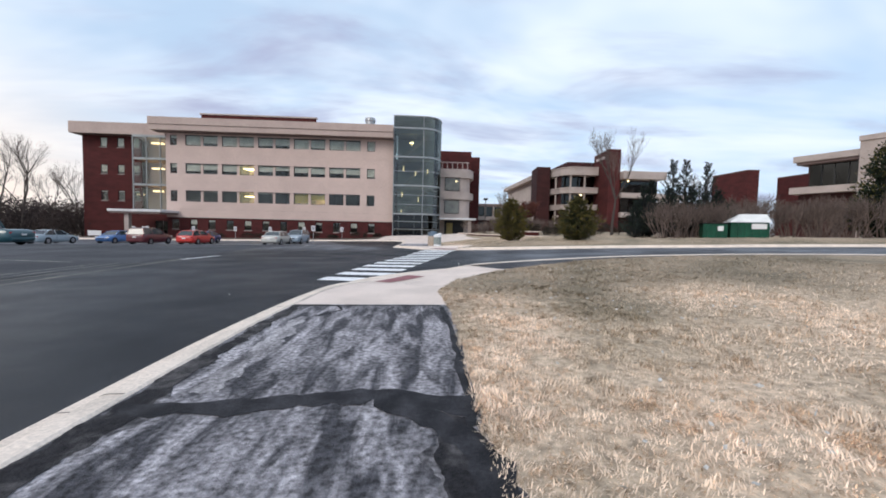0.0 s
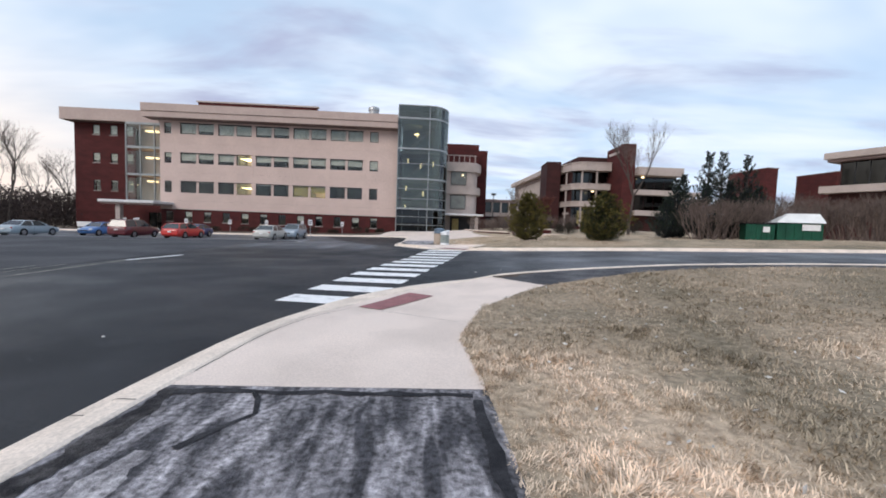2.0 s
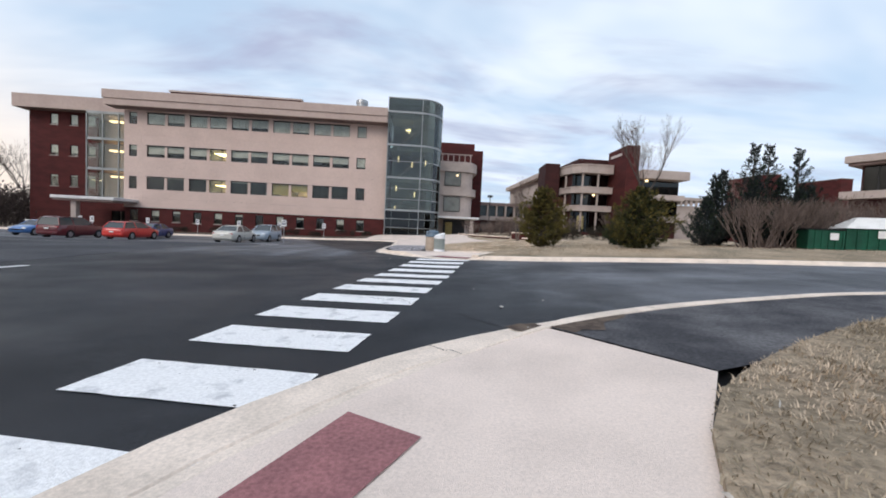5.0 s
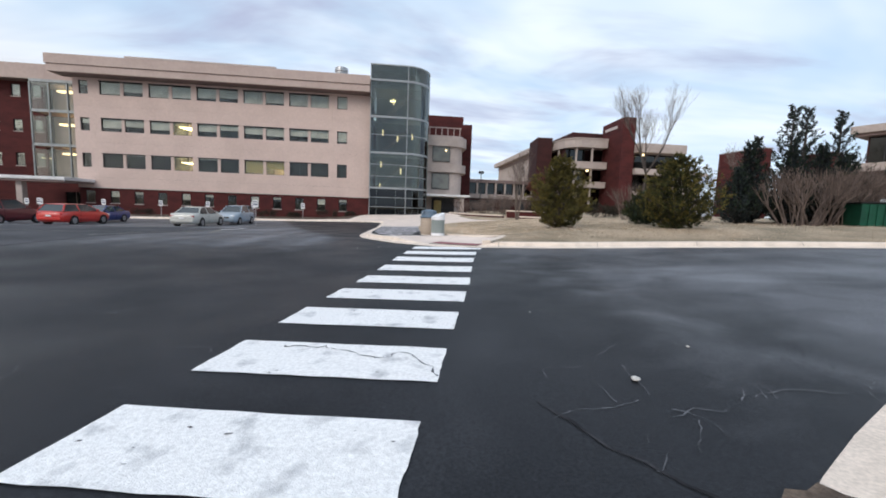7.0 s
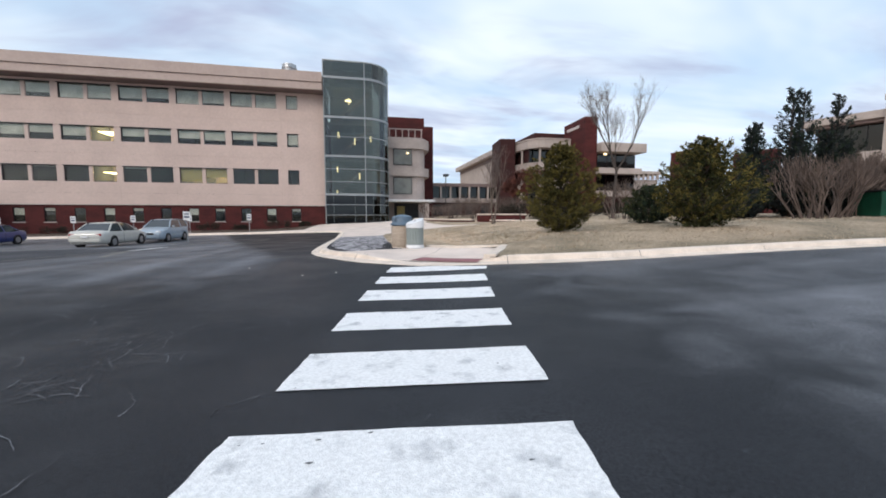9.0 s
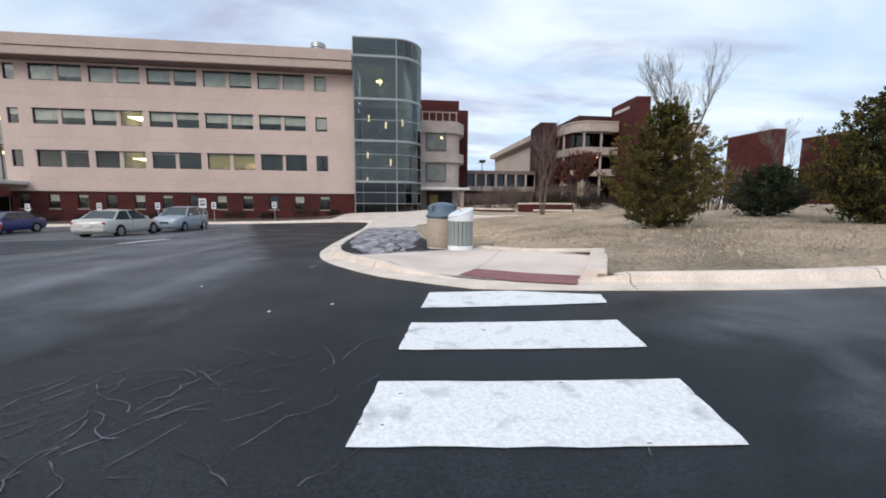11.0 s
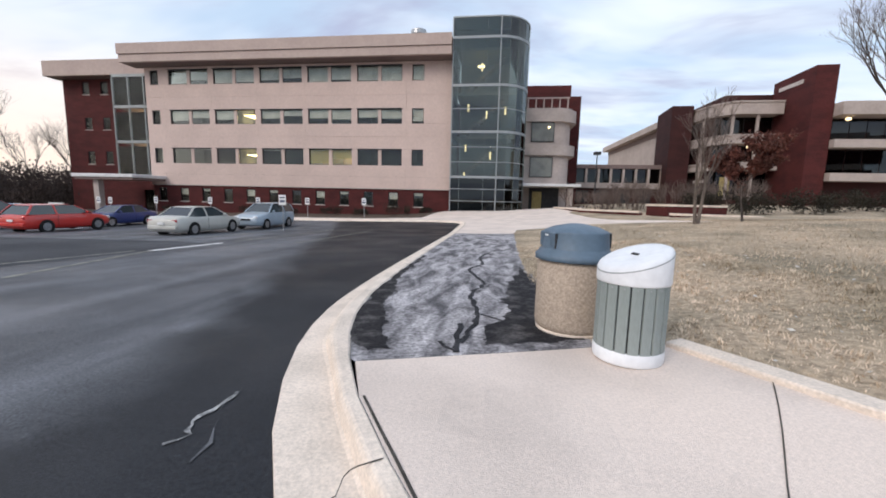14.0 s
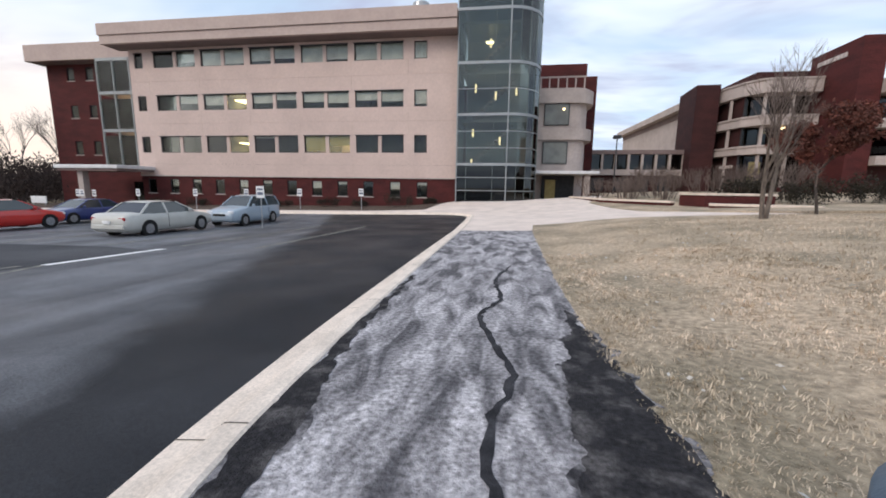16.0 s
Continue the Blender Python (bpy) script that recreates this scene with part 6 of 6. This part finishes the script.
def conifer(name, x, y, h, w, seed, label, mats, leaf, boughs, tufts, per, profile, lift=0.0, low=0.05, tilt=0.15, curl=0.35, loose=0.05, fill=0.25):
    """A conifer of separate boughs, each a curved limb set with tufts of small leaves, so that gaps stay between them."""
    rng = random.Random(seed)
    root = thing(name, pose(x, y, zg(x, y) + lift - 0.03), label, "tree")
    wood, inner, outer = ([], []), ([], []), ([], [])
    limb(*wood, Vector((0, 0, 0)), Vector((0, 0, h * 0.97)), h * 0.024, 0.012, 8)
    for k in range(boughs):
        t = low + (1 - low) * (k + rng.random()) / boughs
        a = k * 2.39996 + rng.uniform(-0.5, 0.5)
        reach = w / 2 * profile(t) * rng.uniform(0.62, 1.16) + 0.04
        c, s_ = math.cos(a), math.sin(a)
        z0 = max(0.08, t * h * 0.96 - reach * (tilt + curl) * 0.5)

        def at(q):
            return Vector((c * reach * q, s_ * reach * q, z0 + reach * (tilt * q + curl * q * q)))

        for q0, q1 in ((0, 0.4), (0.4, 0.75), (0.75, 1.0)):
            limb(*wood, at(q0), at(q1), max(0.007, reach * 0.018) * (1.1 - q0), max(0.005, reach * 0.018) * (1.1 - q1), 3)
        n = max(2, round(tufts * (0.35 + 0.65 * reach / (w / 2))))
        for i in range(n):
            q = fill + (1 - fill) * (i + rng.random()) / n
            core = at(q) + Vector((rng.gauss(0, 1), rng.gauss(0, 1), rng.gauss(0, 0.7))) * loose * w * (1.15 - 0.7 * q)
            way = (at(min(1.0, q + 0.1)) - at(q - 0.1) + Vector((rng.gauss(0, 1), rng.gauss(0, 1), rng.gauss(0.3, 1))) * 0.1 * reach).normalized()
            size = leaf * 2.6 * rng.uniform(0.7, 1.35) * (0.45 + 0.55 * min(1.0, 2 * reach / w))
            for _ in range(per):
                u = rng.random()
                p = core + way * (u - 0.3) * size * 1.5 + Vector((rng.gauss(0, 1), rng.gauss(0, 1), rng.gauss(0, 1))) * size * 0.34 * (1.1 - u * 0.7)
                p.z = max(p.z, 0.05)
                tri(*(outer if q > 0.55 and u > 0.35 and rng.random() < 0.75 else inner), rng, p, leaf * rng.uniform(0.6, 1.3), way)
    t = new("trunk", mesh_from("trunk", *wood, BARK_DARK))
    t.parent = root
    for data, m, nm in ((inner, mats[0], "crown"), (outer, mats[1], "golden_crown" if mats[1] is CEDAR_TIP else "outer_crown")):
        if data[0]:
            c = new(nm, mesh_from(nm, *data, m))
            c.parent = root
            tagged(c, "", "", "", "stuff")
    return root


def ovate(t):
    return (0.50 + 1.5 * t if t < 0.32 else ((1 - t) / 0.68) ** 0.62) * (1.0 if t < 0.9 else 0.9)


def spire(t):
    return 0.80 + 0.9 * t if t < 0.22 else (0.97 * ((1 - t) / 0.78) ** 1.4 + 0.05)


def twig_shrub(name, x, y, w, h, seed, label, mat, stems=26, lift=0.0, depth=2, deep=None):
    rng = random.Random(seed)
    root = thing(name, pose(x, y, zg(x, y) + lift - 0.03), label, "shrub")
    wood, twigs = ([], []), ([], [])
    for _ in range(stems):
        a, r = rng.uniform(0, 6.283), rng.random() ** 0.5
        bx, by = math.cos(a) * r * w * 0.32, math.sin(a) * r * (deep or w) * 0.32
        way = Vector((math.cos(a) * r * 0.5 + rng.uniform(-0.15, 0.15), math.sin(a) * r * 0.5 + rng.uniform(-0.15, 0.15), 1))
        grow(rng, Vector((bx, by, 0)), way, h * rng.uniform(0.45, 0.62), h * 0.012 + 0.008, depth, wood, twigs, 0.7, 0.3, (3, 4))
    if wood[0]:
        t = new("stem", mesh_from("stem", *wood, mat))
        t.parent = root
        tagged(t, "", "", "", "stuff")
    c = new("twig_crown", mesh_from("twig_crown", *twigs, mat))
    c.parent = root
    tagged(c, "", "", "", "stuff")
    return root


def leafy_shrub(name, x, y, w, d, h, seed, label, mat, leaf=0.09, count=2500, lift=0.0):
    """A rounded shrub: short stems and a cloud of small leaves with an uneven outline."""
    rng = random.Random(seed)
    root = thing(name, pose(x, y, zg(x, y) + lift), label, "shrub")
    wood, vs, fs = ([], []), [], []
    bumps = [(rng.uniform(-0.45, 0.45) * w, rng.uniform(-0.4, 0.4) * d, rng.uniform(0.35, 0.8) * h, rng.uniform(0.25, 0.42)) for _ in range(12)]
    for bx, by, bz, r in bumps:
        limb(*wood, Vector((bx * 0.4, by * 0.4, 0)), Vector((bx, by, bz)), 0.025, 0.008, 4)
        for _ in range(count // 12):
            v = Vector((rng.gauss(0, 1), rng.gauss(0, 1), rng.gauss(0, 0.8))).normalized() * (r * h * rng.random() ** 0.3)
            p = Vector((bx, by, bz)) + Vector((v.x * w / (2.0 * h), v.y * d / (2.0 * h), v.z))
            p.z = max(p.z, 0.03)
            tri(vs, fs, rng, p, leaf * rng.uniform(0.6, 1.4))
    t = new("stem", mesh_from("stem", *wood, BARK_DARK))
    t.parent = root
    tagged(t, "", "", "", "stuff")
    c = new("foliage", mesh_from("foliage", vs, fs, mat))
    c.parent = root
    tagged(c, "", "", "", "stuff")
    return root


MOUND = 0.32
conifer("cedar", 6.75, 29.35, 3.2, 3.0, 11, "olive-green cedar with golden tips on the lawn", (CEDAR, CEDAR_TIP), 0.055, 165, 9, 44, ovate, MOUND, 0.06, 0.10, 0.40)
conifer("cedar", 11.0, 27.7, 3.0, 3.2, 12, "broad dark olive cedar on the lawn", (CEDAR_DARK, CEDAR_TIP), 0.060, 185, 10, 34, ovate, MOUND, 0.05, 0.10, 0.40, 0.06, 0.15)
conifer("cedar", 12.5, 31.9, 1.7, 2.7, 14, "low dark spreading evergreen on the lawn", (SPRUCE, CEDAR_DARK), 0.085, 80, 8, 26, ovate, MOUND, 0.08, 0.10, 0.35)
for i, (x, y, top, w) in enumerate(((20.95, 32.56, 7.65, 4.4), (22.5, 33.2, 7.85, 4.4), (23.95, 32.6, 7.55, 4.2), (18.6, 32.6, 5.5, 2.8), (19.5, 33.1, 6.0, 2.8), (20.2, 31.7, 5.2, 3.0),
                                    (22.0, 31.7, 5.4, 2.8), (25.2, 32.9, 5.2, 3.2), (17.6, 32.0, 4.0, 2.8), (23.3, 31.8, 4.8, 2.6))):
    conifer("juniper", x, y, top - zg(x, y) - MOUND, w, 30 + i, "dark blue-green juniper with ragged pointed tops", (JUNIPER, SPRUCE), 0.10, 62, 11, 15, spire, MOUND, 0.03, 0.35, 0.50, 0.008, 0.12)
for i, (x, y, w, h) in enumerate(((18.8, 29.6, 2.4, 2.2), (20.3, 30.0, 2.4, 2.3), (21.9, 30.3, 2.4, 2.2), (23.4, 30.6, 2.2, 2.1), (26.9, 30.5, 2.6, 2.3), (28.6, 29.6, 2.6, 2.2), (30.4, 29.2, 2.8, 2.4),
                                  (32.5, 28.6, 2.8, 2.5), (34.6, 28.2, 2.8, 2.5), (16.2, 38.5, 3.0, 2.0))):
    twig_shrub("bare_shrub", x, y, w, h, 50 + i, "leafless grey-brown vase-shaped shrub", SHRUB, 24, MOUND)
evergreen("spruce", 36.5, 30.0, 7.5, 4.8, 61, "large dark evergreen at the road's far end", (SPRUCE, CEDAR), 0.2, 300, 34, MOUND, 0.9, 0.02, 0.4)
# a second row of bare brush behind, up the slope
for i in range(9):
    twig_shrub("bare_shrub", 31 + i * 3.1, 38 + (i % 3) * 2.2, 3.6, 3.0 + (i % 2) * 0.5, 80 + i, "leafless brown brush on the slope", SHRUB, 20, MOUND)

bare_tree(27.8, 56.4, 15.0, 5, "tall bare deciduous tree behind the brick block", BARK_DARK, 6, 0.5, 1, 0.02, 0.2)
bare_tree(9.24, 43.9, 4.9, 7, "young bare tree with twin grey trunks on the lawn", BARK, 5, 0.42, 2, -0.06, MOUND, 0, 1.6)
bare_tree(12.1, 45.6, 4.3, 8, "small tree holding russet leaves", BARK_DARK, 5, 0.85, 1, 0.0, MOUND, 9000)
bare_tree(46, 62, 10.5, 9, "bare tree beyond the junipers", BARK_DARK, 5, 0.55)
for i, (x, y, h) in enumerate(((-63, 66, 17), (-70, 70, 16), (-60, 86, 16), (-76, 64, 19), (-85, 70, 14), (-67, 80, 12), (-92, 62, 15), (-64, 72, 11))):
    bare_tree(x, y, h, 100 + i, "tall bare tree along the western edge", BARK_DARK, 5, 0.6, 1, random.Random(i).uniform(-0.1, 0.1))

# planting before the building and round the plaza
for i, (x, y, w, d, h) in enumerate(((-38, 67.5, 3.0, 1.4, 1.1), (-33.5, 67.6, 3.2, 1.4, 1.0), (-28, 67.5, 3.4, 1.4, 1.1), (-23.5, 67.6, 2.6, 1.3, 0.9), (-18.4, 67.4, 2.6, 1.4, 1.1),
                                     (-14.9, 67.6, 2.0, 1.2, 0.8), (-10.2, 66.2, 2.6, 1.6, 1.5), (-7.4, 67.8, 1.6, 1.2, 0.8))):
    leafy_shrub("foundation_shrub", x, y, w, d, h, 200 + i, "clipped brown foundation shrub in the bed", HEDGE, 0.10, 1300)
for i, (x, y, w, h) in enumerate(((8.6, 66.5, 2.8, 1.5), (10.6, 64.5, 3.0, 1.7), (12.8, 62.5, 3.0, 1.9), (15.2, 61.0, 3.2, 2.0), (9.8, 62.0, 2.6, 1.4), (17.6, 60.2, 3.2, 2.2), (13.4, 66.0, 3.2, 2.2), (20.2, 61.0, 3.2, 2.2))):
    twig_shrub("bare_shrub", x, y, w, h, 220 + i, "tangled leafless shrub in the planter", SHRUB, 26, 0.1)
for i, (x, y, w, h) in enumerate(((16.0, 57.5, 3.0, 2.0), (19.5, 57.0, 3.2, 1.9), (23.5, 58.0, 3.4, 2.0), (27, 60, 3.4, 1.9), (31, 62, 3.4, 1.9))):
    leafy_shrub("evergreen_shrub", x, y, w, w * 0.8, h, 240 + i, "dark rounded evergreen shrub by the brick block", HEDGE, 0.13, 2200)


def woods():
    """Far belts of bare brush and evergreen edge, west and east of the buildings."""
    rng = random.Random(77)
    for name, spots, hh, label in (("woodland_edge", [(-62 - 60 * rng.random(), 56 + 34 * rng.random()) for _ in range(520)], 6.0, "dark tangled brush along the lot's western edge"),
                                   ("woodland_edge", [(-130 + 60 * rng.random(), 20 + 60 * rng.random()) for _ in range(300)], 5.0, "dark distant woods"),
                                   ("woodland_edge", [(-220 + 420 * rng.random(), 150 + 40 * rng.random()) for _ in range(500)], 8.0, "distant woods behind the campus"),
                                   ("woodland_edge", [(75 + 60 * rng.random(), -20 + 70 * rng.random()) for _ in range(300)], 6.0, "distant woods east of the road")):
        vs, fs = [], []
        for x, y in spots:
            h = hh * rng.uniform(0.5, 1.15)
            z = zg(x, y) - 0.4
            for _ in range(230):
                p = Vector((x + rng.gauss(0, 1.6), y + rng.gauss(0, 1.6), z + h * rng.random() ** 0.8))
                tri(vs, fs, rng, p, rng.uniform(0.14, 0.42), Vector((rng.gauss(0, 0.3), rng.gauss(0, 0.3), 1)))
        tagged(new(name, mesh_from(name, vs, fs, WOODS)), label, "woods", "", "stuff")


woods()


# -- grass blades --
def inside(px, py, poly):
    hit = np.zeros(len(px), bool)
    n = len(poly)
    for i in range(n):
        (x0, y0), (x1, y1) = poly[i], poly[(i + 1) % n]
        if y0 == y1:
            continue
        cond = ((y0 > py) != (y1 > py)) & (px < (x1 - x0) * (py - y0) / (y1 - y0) + x0)
        hit ^= cond
    return hit


def blades(name, poly, boxes_n, lift, label, seed):
    rs = np.random.RandomState(seed)
    pts, size = [], []
    for x0, y0, x1, y1, n, ln in boxes_n:
        p = np.column_stack([rs.uniform(x0, x1, n), rs.uniform(y0, y1, n)])
        p = p[inside(p[:, 0], p[:, 1], poly)]
        pts.append(p)
        size.append(np.full(len(p), ln))
    p, ln = np.concatenate(pts), np.concatenate(size)
    n = len(p)
    z = np.array([zg(x, y) + lift(x, y) for x, y in p])
    clump = np.array([noise.noise((x * 1.7, y * 1.7, 3)) + 0.8 * noise.noise((x * 6, y * 6, 8)) for x, y in p])
    ln = ln * rs.uniform(0.5, 1.3, n) * np.clip(1 + 0.9 * clump, 0.3, 2.2)
    a = rs.normal(0, 1.0, n) + np.array([9 * noise.noise((x * 3.1, y * 3.1, 5)) for x, y in p])
    lean = rs.uniform(0.4, 1.5, n)
    w = 0.0022 + ln * 0.032
    base = np.column_stack([p, z - 0.004])
    side = np.column_stack([-np.sin(a), np.cos(a), 0 * a]) * w[:, None]
    tip = base + np.column_stack([np.cos(a) * np.sin(lean), np.sin(a) * np.sin(lean), np.cos(lean)]) * ln[:, None]
    mid = base + (tip - base) * 0.55 + np.column_stack([0 * a, 0 * a, ln * 0.10])
    v = np.stack([base - side, base + side, mid + side * 0.8, mid - side * 0.8, tip], 1).reshape(-1, 3)
    k = np.arange(n) * 5
    faces = [tuple(q) for q in np.column_stack([k, k + 1, k + 2, k + 3]).tolist()] + [tuple(q) for q in np.column_stack([k + 3, k + 2, k + 4]).tolist()]
    tagged(new(name, mesh_from(name, v.tolist(), faces, BLADE)), label, "grass", "", "stuff")


NEAR_POLY = [(x - 0.03, y) for x, y in GRASS_NEAR] + [(60, 3), (60, -40), (0.70, -40)]
blades("dry_grass", NEAR_POLY, [(0.5, 1.5, 3.2, 9, 62000, 0.045), (0.5, 3, 6, 13.5, 62000, 0.045), (3, 1.5, 12, 14.3, 52000, 0.055), (0.55, 1.5, 0.95, 9.5, 6000, 0.05)],
       lawn_near_lift, "dry straw-coloured winter grass blades", 1)
FAR_POLY = [(1.17, 28.5), (1.05, 30), (0.95, 31), (0.88, 32), (0.92, 35), (1.05, 40), (1.25, 45.4), (1.5, 48.3), (6, 48.4), (12, 46.3), (30, 37.8), (30, 21.6), (16, 23), (8, 24.3),
            (3.05, 25.1), (4.02, 26.95), (2.75, 27.62), (1.92, 28.7)]
blades("dry_grass", FAR_POLY, [(0.8, 27, 5, 38, 62000, 0.045), (1, 24, 12, 46, 60000, 0.055), (4, 22, 28, 46, 32000, 0.075)],
       lawn_far_lift, "dry straw-coloured winter grass blades on the rising lawn", 2)


def litter():
    rs = random.Random(8)
    vs, fs = [], []
    for _ in range(420):
        if rs.random() < 0.5:
            x, y = rs.uniform(1.2, 5), rs.uniform(2, 12)
            if not inside(np.array([x]), np.array([y]), NEAR_POLY)[0]:
                continue
            z = zg(x, y) + lawn_near_lift(x, y) + 0.03
        else:
            x, y = rs.uniform(1.2, 6), rs.uniform(28, 40)
            if not inside(np.array([x]), np.array([y]), FAR_POLY)[0]:
                continue
            z = zg(x, y) + lawn_far_lift(x, y) + 0.03
        tri(vs, fs, rs, Vector((x, y, z)), rs.uniform(0.03, 0.06), Vector((rs.gauss(0, 1), rs.gauss(0, 1), 0.1)))
    tagged(new("fallen_leaves", mesh_from("fallen_leaves", vs, fs, STONE)), "pale dry leaves lying in the grass", "leaves", "", "stuff")


litter()
